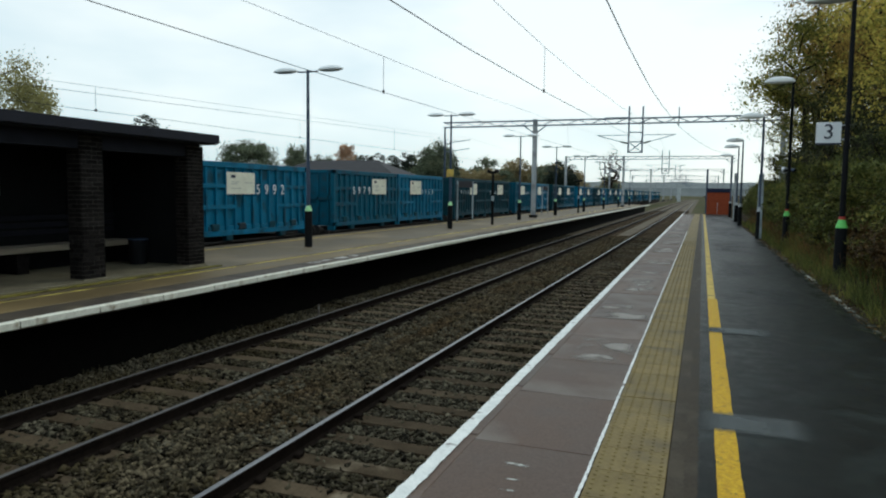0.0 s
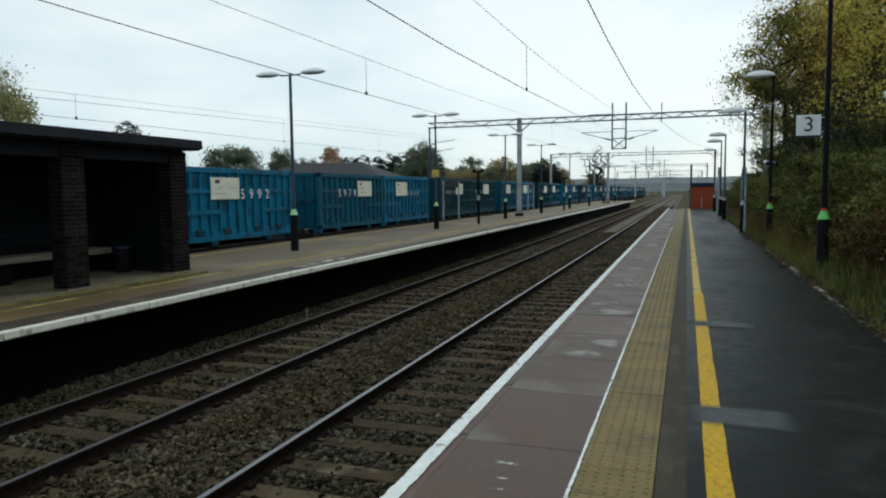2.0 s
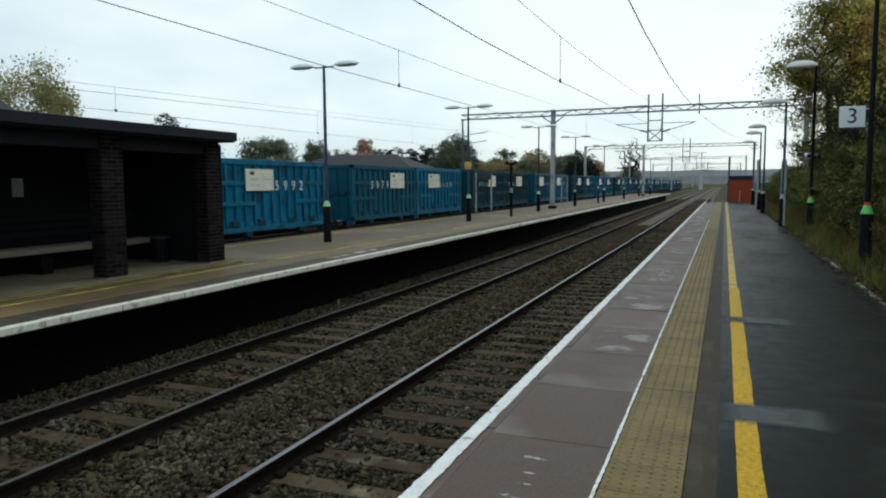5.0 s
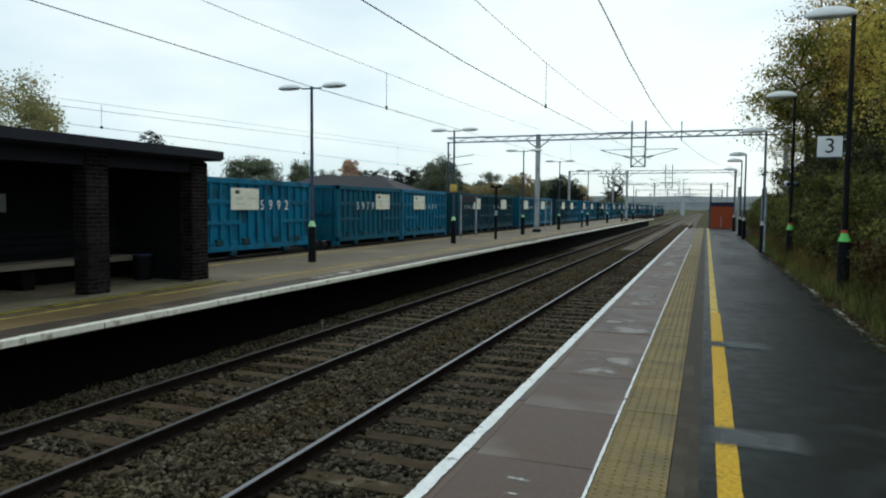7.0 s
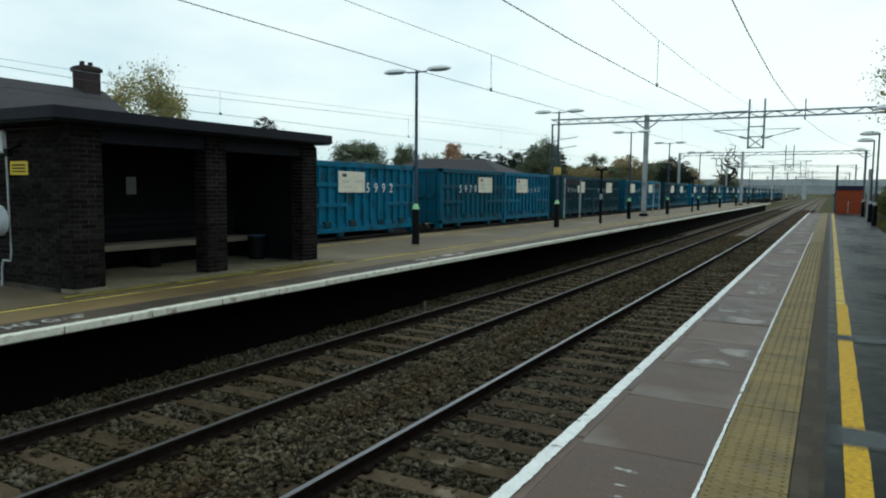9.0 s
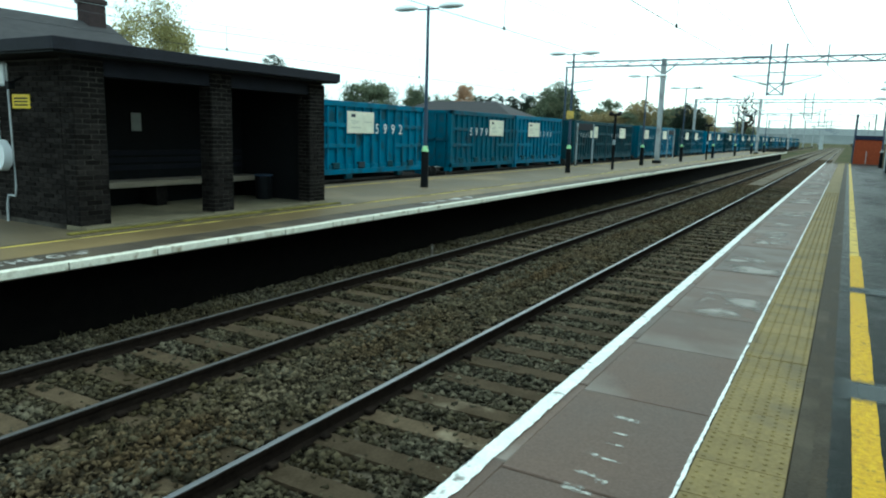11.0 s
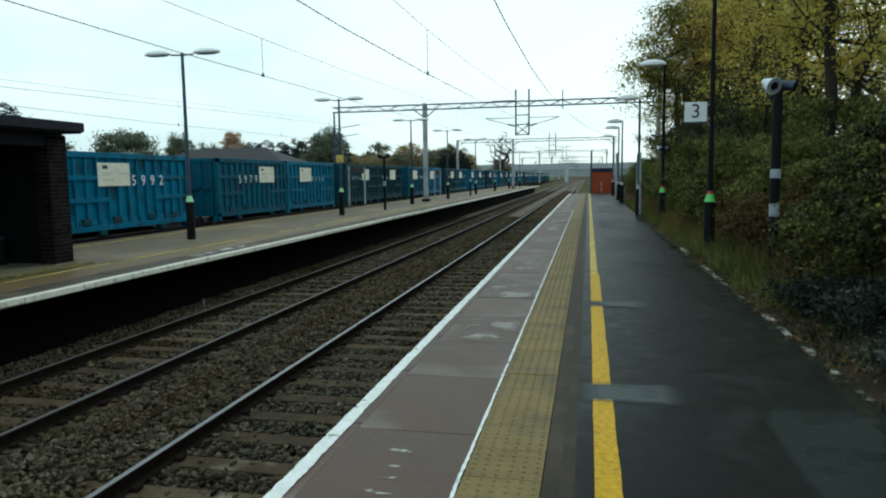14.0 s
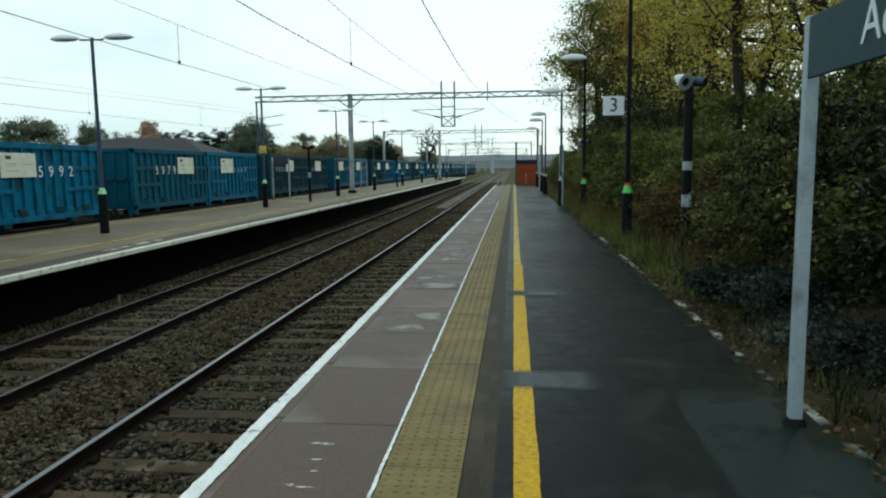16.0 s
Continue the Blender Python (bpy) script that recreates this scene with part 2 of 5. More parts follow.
M_MORTAR = mat("grey_mortar", (0.046, 0.042, 0.037), (0.088, 0.080, 0.070), 12, 0.95, bump=0.4, stain=(0.020, 0.018, 0.016), stain_scale=0.9, stain_lo=0.48, stain_hi=0.64)
# Near-black base colour holds the shade under the overhanging coping.
M_DARKWALL = mat("shaded_platform_wall", (0.0015, 0.0015, 0.0015), (0.0045, 0.004, 0.0035), 5, 0.95, bump=0.5)
# Interior surfaces: the deep shade inside is put into this tone.
M_INNER = mat("shade_dark_interior", (0.003, 0.0042, 0.0052), (0.008, 0.0095, 0.011), 4, 0.75, bump=0.3)
M_FASCIA = mat("dark_roof_fascia", (0.008, 0.009, 0.014), (0.017, 0.018, 0.026), 3, 0.7, bump=0.2)
M_FLOORSLAB = mat("shelter_concrete_floor", (0.12, 0.105, 0.072), (0.19, 0.17, 0.12), 3, 0.85, bump=0.3)
M_WOOD = mat("weathered_bench_timber", (0.20, 0.17, 0.13), (0.32, 0.28, 0.22), 3, 0.7, bump=0.3, stretch=(6, 0.5, 6))
M_BLACK = mat("black_post_paint", (0.004, 0.005, 0.006), (0.009, 0.010, 0.012), 8, 0.6, sheen=0.1, bump=0.1)
M_POST_BLUE = mat("dark_blue_post_paint", (0.018, 0.036, 0.070), (0.032, 0.058, 0.105), 6, 0.5, bump=0.1)
M_GREEN = mat("bright_green_band", (0.10, 0.50, 0.10), (0.16, 0.62, 0.14), 8, 0.5)
M_PALEGREEN = mat("pale_green_band", (0.30, 0.62, 0.28), (0.42, 0.72, 0.38), 8, 0.5)
M_RED = mat("red_band", (0.35, 0.03, 0.02), (0.45, 0.05, 0.03), 8, 0.5)
M_LAMPHEAD = mat("pale_grey_lamp_shell", (0.74, 0.78, 0.80), (0.84, 0.87, 0.88), 5, 0.5)
M_LAMPUNDER = mat("lamp_underside", (0.28, 0.31, 0.33), (0.40, 0.43, 0.45), 5, 0.3)
M_STEEL = mat("galvanised_steel", (0.30, 0.33, 0.35), (0.42, 0.45, 0.47), 4, 0.55, metal=0.35, bump=0.15, stain=(0.22, 0.23, 0.24), stain_scale=1.5)
M_GIRDER = mat("weathered_blue_grey_girder", (0.15, 0.19, 0.25), (0.23, 0.27, 0.33), 4, 0.6, metal=0.2, bump=0.15)
M_WIRE = mat("overhead_wire", (0.035, 0.035, 0.038), (0.06, 0.06, 0.065), 4, 0.5, metal=0.4)
M_SIGNWHITE = mat("white_sign_panel", (0.62, 0.66, 0.70), (0.70, 0.74, 0.77), 3, 0.5)
M_NAVY = mat("navy_print", (0.010, 0.016, 0.035), (0.016, 0.022, 0.045), 5, 0.5)
M_SIGNGREY = mat("grey_teal_sign_panel", (0.028, 0.060, 0.068), (0.040, 0.078, 0.086), 2, 0.6, sheen=0.08)
M_POSTGREY = mat("pale_blue_grey_post", (0.27, 0.33, 0.37), (0.35, 0.41, 0.45), 4, 0.5, bump=0.1, stain=(0.18, 0.2, 0.2), stain_scale=3)
M_REDHUT = mat("orange_red_brick", (0.24, 0.055, 0.026), (0.36, 0.085, 0.04), 6, 0.85, bump=0.4, spread=0.2)
M_NAVYROOF = mat("navy_roof_edge", (0.012, 0.016, 0.04), (0.02, 0.026, 0.055), 5, 0.6)
M_WAGON = mat("black_wagon_frame", (0.012, 0.012, 0.013), (0.035, 0.031, 0.028), 5, 0.8, bump=0.3)
M_BLUES = [
    mat("bright_blue_container_paint", (0.001, 0.098, 0.180), (0.003, 0.145, 0.260), 1.1, 0.55, sheen=0.14, bump=0.12, stain=(0.008, 0.055, 0.085), stain_scale=1.4),
    mat("teal_blue_container_paint", (0.001, 0.066, 0.110), (0.003, 0.098, 0.158), 1.1, 0.6, sheen=0.14, bump=0.12, stain=(0.016, 0.055, 0.085), stain_scale=1.4),
    mat("dull_dark_blue_container_paint", (0.003, 0.034, 0.050), (0.006, 0.054, 0.074), 1.1, 0.65, sheen=0.12, bump=0.12, stain=(0.02, 0.035, 0.045), stain_scale=1.4),
]
M_PANEL = mat("cream_notice_panel", (0.60, 0.60, 0.49), (0.74, 0.74, 0.62), 4, 0.6)
M_BARS = mat("faded_print", (0.30, 0.32, 0.30), (0.38, 0.4, 0.38), 8, 0.7)
M_NUMBER = mat("white_number_paint", (0.62, 0.66, 0.68), (0.72, 0.75, 0.76), 8, 0.6)
M_SLATE = mat("dark_slate_roof", (0.030, 0.030, 0.034), (0.058, 0.056, 0.060), 3, 0.75, bump=0.5, stretch=(1, 1, 4))
M_CHIMNEY = mat("dark_red_chimney_brick", (0.034, 0.027, 0.029), (0.058, 0.043, 0.043), 7, 0.9, bump=0.4)
M_HOUSEWALL = mat("brown_brick_house_wall", (0.16, 0.09, 0.065), (0.23, 0.13, 0.095), 5, 0.9, bump=0.3)
M_GRASS = mat("rough_grass_ground", (0.030, 0.040, 0.014), (0.075, 0.072, 0.032), 0.5, 0.95, bump=0.8, fine=9, stain=(0.10, 0.075, 0.045), stain_scale=0.12)
M_EARTH = mat("leafy_bank_earth", (0.020, 0.017, 0.010), (0.055, 0.042, 0.024), 3, 0.95, bump=0.8, fine=25)
M_BARK = mat("dark_bark", (0.020, 0.018, 0.015), (0.055, 0.047, 0.038), 8, 0.95, bump=0.7, stretch=(3, 3, 0.6))
M_CONCRETE = mat("pale_bridge_concrete", (0.36, 0.40, 0.42), (0.46, 0.50, 0.52), 1, 0.85, bump=0.2)
M_YSIGN = mat("yellow_warning_plate", (0.60, 0.44, 0.01), (0.70, 0.52, 0.02), 6, 0.5)
M_KERB = mat("broken_white_kerb", (0.12, 0.12, 0.10), (0.42, 0.42, 0.37), 8, 0.85, bump=0.5, stain=(0.018, 0.020, 0.012), stain_scale=2.2, stain_lo=0.40, stain_hi=0.50)
M_GLASS_DARK = mat("dark_window_glass", (0.01, 0.012, 0.014), (0.02, 0.022, 0.025), 2, 0.1)

L_YELLOW = leaf_mat("yellow_green_autumn_leaf", [(0.075, 0.085, 0.026), (0.26, 0.255, 0.064), (0.56, 0.47, 0.105), (0.72, 0.54, 0.13)], 0.72)
L_COPPER = leaf_mat("pale_copper_leaf", [(0.28, 0.175, 0.11), (0.46, 0.295, 0.19), (0.62, 0.42, 0.28)], 0.4)
L_RUST = leaf_mat("rusty_autumn_leaf", [(0.12, 0.085, 0.032), (0.32, 0.21, 0.058), (0.52, 0.36, 0.10)], 0.6)
L_MID = leaf_mat("mid_green_leaf", [(0.026, 0.036, 0.011), (0.075, 0.095, 0.026), (0.17, 0.18, 0.05), (0.30, 0.26, 0.07)], 0.3)
L_BROWN = leaf_mat("dead_brown_stem_leaf", [(0.026, 0.017, 0.007), (0.080, 0.047, 0.018), (0.20, 0.12, 0.042)], 0.2)
L_DRY = leaf_mat("dull_dry_weed", [(0.030, 0.026, 0.014), (0.078, 0.066, 0.036), (0.15, 0.125, 0.070)], 0.25)
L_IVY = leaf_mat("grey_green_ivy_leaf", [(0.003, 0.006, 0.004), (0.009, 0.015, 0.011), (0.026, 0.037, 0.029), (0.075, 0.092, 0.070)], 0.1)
L_STEM = leaf_mat("dry_orange_brown_stem", [(0.05, 0.028, 0.012), (0.16, 0.088, 0.032), (0.32, 0.18, 0.065)], 0.3)
# Near-black tones hold the bank's shade; the last one stands for lit leaves.
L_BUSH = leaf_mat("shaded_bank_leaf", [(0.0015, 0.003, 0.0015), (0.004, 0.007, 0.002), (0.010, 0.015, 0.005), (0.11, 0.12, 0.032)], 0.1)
L_BUSH_WARM = leaf_mat("olive_bank_leaf", [(0.005, 0.008, 0.002), (0.019, 0.026, 0.007), (0.080, 0.086, 0.022), (0.23, 0.20, 0.05)], 0.18)
# Dark leaf tones stand for the shade beneath the taller crowns.
L_SHADE = leaf_mat("canopy_shaded_leaf", [(0.007, 0.011, 0.006), (0.024, 0.032, 0.014), (0.065, 0.074, 0.028), (0.15, 0.14, 0.045)], 0.25)
L_OLIVE = leaf_mat("olive_green_leaf", [(0.022, 0.032, 0.011), (0.10, 0.118, 0.032), (0.27, 0.265, 0.065), (0.46, 0.39, 0.09)], 0.55)
# Distance haze is mixed into the tones of these two far leaves.
L_WOODY = leaf_mat("hazed_olive_leaf", [(0.16, 0.135, 0.075), (0.27, 0.225, 0.115), (0.38, 0.29, 0.15)], 0.4)
L_HAZE = leaf_mat("hazed_grey_green_leaf", [(0.032, 0.046, 0.032), (0.078, 0.102, 0.066), (0.15, 0.178, 0.112), (0.23, 0.24, 0.15)], 0.3)
L_FIR = leaf_mat("blue_green_needle", [(0.010, 0.017, 0.013), (0.018, 0.03, 0.02), (0.03, 0.045, 0.03)], 0.1)
L_BIRCH = leaf_mat("pale_yellow_birch_leaf", [(0.17, 0.17, 0.075), (0.30, 0.28, 0.12), (0.42, 0.38, 0.17)], 0.5)


# ---- building blocks ----
def link_mesh(name, me, material, parent=None, label=""):
    me.materials.append(material)
    ob = new(name, me)
    ob.parent = parent
    if label:
        ob["label"] = label
    return ob


def part(name, bm, material, parent=None, label="", smooth=False):
    me = bpy.data.meshes.new(name)
    bm.to_mesh(me)
    bm.free()
    if smooth:
        for f in me.polygons:
            f.use_smooth = True
    return link_mesh(name, me, material, parent, label)


def thing(name, label, category, at=(0, 0, 0), group="", kind="", turn=0.0):
    e = new(name)
    e.empty_display_size = 0.2
    e.matrix_basis = pose(*at, 0, 0, turn)
    return tagged(e, label, category, group, kind)


def add_box(bm, x0, x1, y0, y1, z0, z1, bevel=0.0):
    r = bmesh.ops.create_cube(bm, size=1.0, matrix=Matrix.Translation(((x0 + x1) / 2, (y0 + y1) / 2, (z0 + z1) / 2)) @ Matrix.Diagonal((x1 - x0, y1 - y0, z1 - z0, 1)))
    if bevel:
        es = list({e for v in r["verts"] for e in v.link_edges})
        bmesh.ops.bevel(bm, geom=es, offset=bevel, segments=1, affect="EDGES")
    return bm


def box(x0, x1, y0, y1, z0, z1, bevel=0.0):
    return add_box(bmesh.new(), x0, x1, y0, y1, z0, z1, bevel)


def add_rod(bm, a, b, r0, r1=None, sides=10):
    a, b = Vector(a), Vector(b)
    d = b - a
    m = Matrix.Translation((a + b) / 2) @ d.to_track_quat("Z", "Y").to_matrix().to_4x4()
    bmesh.ops.create_cone(bm, cap_ends=True, segments=sides, radius1=r0, radius2=r0 if r1 is None else r1, depth=d.length, matrix=m)
    return bm


def rod(a, b, r0, r1=None, sides=10):
    return add_rod(bmesh.new(), a, b, r0, r1, sides)


def extrude_profile(pts, y0, y1):
    """A profile in x and z, drawn out along y."""
    bm = bmesh.new()
    a = [bm.verts.new((x, y0, z)) for x, z in pts]
    b = [bm.verts.new((x, y1, z)) for x, z in pts]
    n = len(pts)
    for i in range(n):
        bm.faces.new((a[i], a[(i + 1) % n], b[(i + 1) % n], b[i]))
    bm.faces.new(a[::-1])
    bm.faces.new(b)
    bmesh.ops.recalc_face_normals(bm, faces=bm.faces)
    return bm


def wire_tube(points, r, sides=5):
    """A thin cable through the points."""
    bm = bmesh.new()
    rings = []
    for i, p in enumerate(points):
        p = Vector(p)
        d = (Vector(points[min(i + 1, len(points) - 1)]) - Vector(points[max(i - 1, 0)])).normalized()
        q = d.to_track_quat("Z", "Y").to_matrix()
        rings.append([bm.verts.new(p + q @ Vector((r * math.cos(k * math.tau / sides), r * math.sin(k * math.tau / sides), 0))) for k in range(sides)])
    for a, b in zip(rings, rings[1:]):
        for k in range(sides):
            bm.faces.new((a[k], a[(k + 1) % sides], b[(k + 1) % sides], b[k]))
    bm.faces.new(rings[0][::-1])
    bm.faces.new(rings[-1])
    return bm


def sag(a, b, drop, n=14):
    a, b = Vector(a), Vector(b)
    return [a.lerp(b, i / n) - Vector((0, 0, drop * 4 * (i / n) * (1 - i / n))) for i in range(n + 1)]


def lettering(text, size, material, parent, m, name="lettering", depth=0.004):
    cu = bpy.data.curves.new(name, "FONT")
    cu.body, cu.size, cu.extrude, cu.align_x, cu.align_y = text, size, depth, "CENTER", "CENTER"
    tmp = bpy.data.objects.new(name, cu)
    scene.collection.objects.link(tmp)
    me = bpy.data.meshes.new_from_object(tmp.evaluated_get(bpy.context.evaluated_depsgraph_get()))
    bpy.data.objects.remove(tmp)
    me.transform(m)
    return link_mesh(name, me, material, parent)


def quads(name, q, material, parent=None):
    """A mesh of loose four-cornered leaves, from an array n x 4 x 3."""
    n = len(q)
    me = bpy.data.meshes.new(name)
    me.vertices.add(n * 4)
    me.vertices.foreach_set("co", np.ascontiguousarray(q, dtype=np.float32).ravel())
    me.loops.add(n * 4)
    me.loops.foreach_set("vertex_index", np.arange(n * 4, dtype=np.int32))
    me.polygons.add(n)
    me.polygons.foreach_set("loop_start", np.arange(0, n * 4, 4, dtype=np.int32))
    me.polygons.foreach_set("loop_total", np.full(n, 4, dtype=np.int32))
    me.update(calc_edges=True)
    return link_mesh(name, me, material, parent)


def leaf_quads(rng, centres, size, flat=0.0, narrow=0.55):
    n = len(centres)
    d = rng.normal(size=(n, 3))
    d[:, 2] *= 1 - flat
    d /= np.linalg.norm(d, axis=1, keepdims=True) + 1e-9
    s = np.cross(d, rng.normal(size=(n, 3)))
    s /= np.linalg.norm(s, axis=1, keepdims=True) + 1e-9
    up = np.cross(d, s)
    ln = size * rng.uniform(0.6, 1.35, (n, 1))
    c = np.asarray(centres)
    return np.stack([c - d * ln * 0.5, c + s * ln * narrow * 0.5 + up * ln * 0.1, c + d * ln * 0.5, c - s * ln * narrow * 0.5 + up * ln * 0.1], axis=1)


def grow(rng, roots, targets, r_tip, r_max, wobble=0.12):
    """Limbs that reach out from the roots to the targets; returns verts and faces of tapered tubes."""
    nodes = [np.array(r, float) for r in roots]
    parents = [-1] * len(nodes)
    for i in range(1, len(nodes)):
        parents[i] = i - 1
    for t in sorted(targets, key=lambda p: np.linalg.norm(p - nodes[-1])):
        arr = np.array(nodes)
        dist = np.linalg.norm(arr - t, axis=1) + 0.6 * np.maximum(0, arr[:, 2] - t[2])
        k = int(np.argmin(dist))
        a = nodes[k]
        ln = np.linalg.norm(t - a)
        steps = max(1, min(4, int(ln / 0.7)))
        for s in range(1, steps + 1):
            f = s / steps
            p = a + (t - a) * f + rng.normal(size=3) * wobble * ln * (0.5 if s < steps else 0) * 0.5
            nodes.append(p)
            parents.append(k if s == 1 else len(nodes) - 2)
    load = np.ones(len(nodes))
    for i in range(len(nodes) - 1, 0, -1):
        if parents[i] >= 0:
            load[parents[i]] += load[i]
    rad = np.clip(r_tip * load ** 0.5, r_tip, r_max)
    verts, faces = [], []
    for i, p in enumerate(nodes):
        if parents[i] < 0:
            continue
        a = nodes[parents[i]]
        d = p - a
        ln = np.linalg.norm(d)
        if ln < 1e-4:
            continue
        d = d / ln
        s = np.cross(d, (0.3, 0.9, 0.2))
        s /= np.linalg.norm(s) + 1e-9
        u = np.cross(d, s)
        base = len(verts)
        ra = min(rad[parents[i]], rad[i] * 1.5)
        for q, r in ((a, ra), (p, rad[i])):
            for k in range(5):
                verts.append(q + r * (math.cos(k * math.tau / 5) * s + math.sin(k * math.tau / 5) * u))
        for k in range(5):
            faces.append((base + k, base + (k + 1) % 5, base + 5 + (k + 1) % 5, base + 5 + k))
    return verts, faces


def plant(name, label, category, seed, height, width, crown_from, tips, leaves, leaf, material, cluster, at, trunk=0.16, group="", hollow=0.35, flat=0.0, squash=1.0, multi=False, lean=(0, 0), narrow=0.55, bark=None, droop=0.6, twig=0.012):
    """A tree or a bush: a tapered trunk or several stems, limbs, and a crown of many loose leaves round the limb ends."""
    rng = np.random.default_rng(seed)
    tg = []
    ch = height - crown_from
    lumps = [(rng.normal(size=3), rng.uniform(0.75, 1.2)) for _ in range(9)]
    while len(tg) < tips:
        v = rng.normal(size=3)
        v /= np.linalg.norm(v)
        r = rng.uniform(hollow, 1.0) ** 0.6
        k = 1.0
        for ld, ls in lumps:
            c = float(np.dot(v, ld / np.linalg.norm(ld)))
            if c > 0.6:
                k *= ls
        p = v * r * k
        z = crown_from + ch * (0.5 + 0.5 * p[2] * squash)
        tg.append(np.array([p[0] * width / 2 + lean[0] * z / height, p[1] * width / 2 + lean[1] * z / height, max(0.1, z)]))
    top = crown_from + ch * 0.35
    if multi:
        roots = [(0, 0, -0.1), (0.02, 0.02, 0.1)]
    else:
        roots = [(rng.normal() * 0.05 * i + lean[0] * i / 6 * top / height, rng.normal() * 0.05 * i + lean[1] * i / 6 * top / height, -0.15 + (top + 0.15) * i / 5) for i in range(6)]
    e = thing(name, label, category, at, group)
    v, f = grow(rng, roots, tg, twig if not multi else 0.006, trunk)
    me = bpy.data.meshes.new("trunk")
    me.from_pydata([tuple(q) for q in v], [], f)
    link_mesh("branch_frame" if multi else "trunk", me, bark or M_BARK, e)
    if leaves:
        per = max(1, leaves // tips)
        cs = np.concatenate([t + rng.normal(size=(per, 3)) * cluster * rng.uniform(0.6, 1.3) * np.array([1, 1, droop]) for t in tg])
        cs = cs[cs[:, 2] > 0.02]
        quads("foliage", leaf_quads(rng, cs, leaf, flat, narrow), material, e)
    return e


def again(ob, at, turn=0.0, size=1.0, tall=1.0):
    return copy_thing(ob, pose(*at, 0, 0, turn) @ Matrix.Diagonal((size, size, size * tall, 1)))


rnd = random.Random(7)
RAIL_Z, BED = -0.915, -1.11
NEAR_EDGE, FAR_EDGE, BACK_EDGE, VERGE = -1.53, -7.70, -13.05, 2.10
NEAR_END, FAR_END = 63.0, 113.0


# ---- ground ----
def height(x, y):
    if x < -17.5:
        return -0.95 + 0.1 * noise.noise((x * 0.2, y * 0.2, 0))
    if x < 2.12:
        return BED
    if x < 2.3:
        return -0.06
    return -0.03 + min(1.1, (x - 2.3) * 0.22) + 0.06 * noise.noise((x * 0.9, y * 0.9, 3))


xs = [-1500, -600, -250, -120, -70, -45, -32, -24, -18.5, -17.4, -13, -10, -7.7, -5, -1.5, 2.05, 2.13, 2.35, 2.8, 3.5, 4.5, 6, 8, 12, 20, 45, 120, 400, 1500]
ys = [-800, -200, -60, -25] + [-12 + 3 * i for i in range(27)] + [75, 95, 120, 160, 220, 320, 500, 900, 2500]
bm = bmesh.new()
grid = [[bm.verts.new((x, y, height(x, y))) for y in ys] for x in xs]
for i in range(len(xs) - 1):
    for j in range(len(ys) - 1):
        bm.faces.new((grid[i][j], grid[i + 1][j], grid[i + 1][j + 1], grid[i][j + 1]))
bmesh.ops.recalc_face_normals(bm, faces=bm.faces)
ground = tagged(part("ground", bm, M_GRASS), "rough grassy ground reaching to the horizon", "ground", kind="structure")
ground.data.materials.append(M_EARTH)
for f in ground.data.polygons:
    if f.center.x > 2.0 and f.center.x < 30:
        f.material_index = 1
bed = tagged(part("ballast_bed", extrude_profile([(-8.5, -1.2), (-8.5, BED + 0.03), (-7.4, BED + 0.01), (-1.9, BED + 0.01), (-1.5, -1.06), (-1.5, -1.2)], -14, 420), M_BALLAST), "brown-grey ballast bed under the running lines", "ballast", kind="structure")
bed3 = tagged(part("ballast_bed", extrude_profile([(-17.2, -1.2), (-16.6, BED + 0.01), (-13.4, BED + 0.01), (-13.0, -1.2)], -14, 420), M_BALLAST), "brown-grey ballast bed of the goods line", "ballast", kind="structure")


# ---- platforms ----
def platform_near():
    p = thing("platform", "asphalt station platform with slab edge and tactile strip", "platform", kind="structure")
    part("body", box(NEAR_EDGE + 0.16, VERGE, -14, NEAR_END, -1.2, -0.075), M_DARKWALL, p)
    part("asphalt_surface", box(0.005, VERGE - 0.09, -14, NEAR_END, -0.08, 0.0, 0.004), M_ASPHALT, p, "dark damp asphalt")
    part("brown_strip", box(-0.143, 0.003, -14, NEAR_END, -0.08, -0.001), M_STRIP, p, "dark brown worn strip")
    part("ramp_end", extrude_profile([(NEAR_EDGE + 0.16, -1.2), (NEAR_EDGE + 0.16, -0.3), (VERGE, -0.3), (VERGE, -1.2)], NEAR_END, NEAR_END + 9), M_ASPHALT, p)
    for i, (a, b) in enumerate(((-14, 11.6), (11.6, NEAR_END - 0.4))):
        bm = bmesh.new()
        n = int((b - a) / 0.05)
        x0, x1 = (0.125, 0.262) if i == 0 else (0.125, 0.238)
        lo, hi = [], []
        for k in range(n + 1):
            y = a + (b - a) * k / n
            lo.append(bm.verts.new((x0 + 0.006 * noise.noise((y * 2.2, 0, 0)) + 0.004 * noise.noise((y * 17, 2, 0)), y, 0.004)))
            hi.append(bm.verts.new((x1 + 0.006 * noise.noise((y * 2.2, 7, 0)) + 0.004 * noise.noise((y * 17, 9, 0)), y, 0.004)))
        gaps = ((5.08, 5.46), (8.80, 9.04)) if i == 0 else ()
        for k in range(n):
            y = a + (b - a) * (k + 0.5) / n
            if not any(g0 < y < g1 for g0, g1 in gaps):
                bm.faces.new((lo[k], hi[k], hi[k + 1], lo[k + 1]))
        r = bmesh.ops.extrude_face_region(bm, geom=bm.faces[:])
        bmesh.ops.translate(bm, verts=[v for v in r["geom"] if isinstance(v, bmesh.types.BMVert)], vec=(0, 0, 0.004))
        part("yellow_line", bm, M_YELLOW if i == 0 else M_YELLOW_THIN, p, "thick worn yellow line" if i == 0 else "thin faded yellow line")
    return p


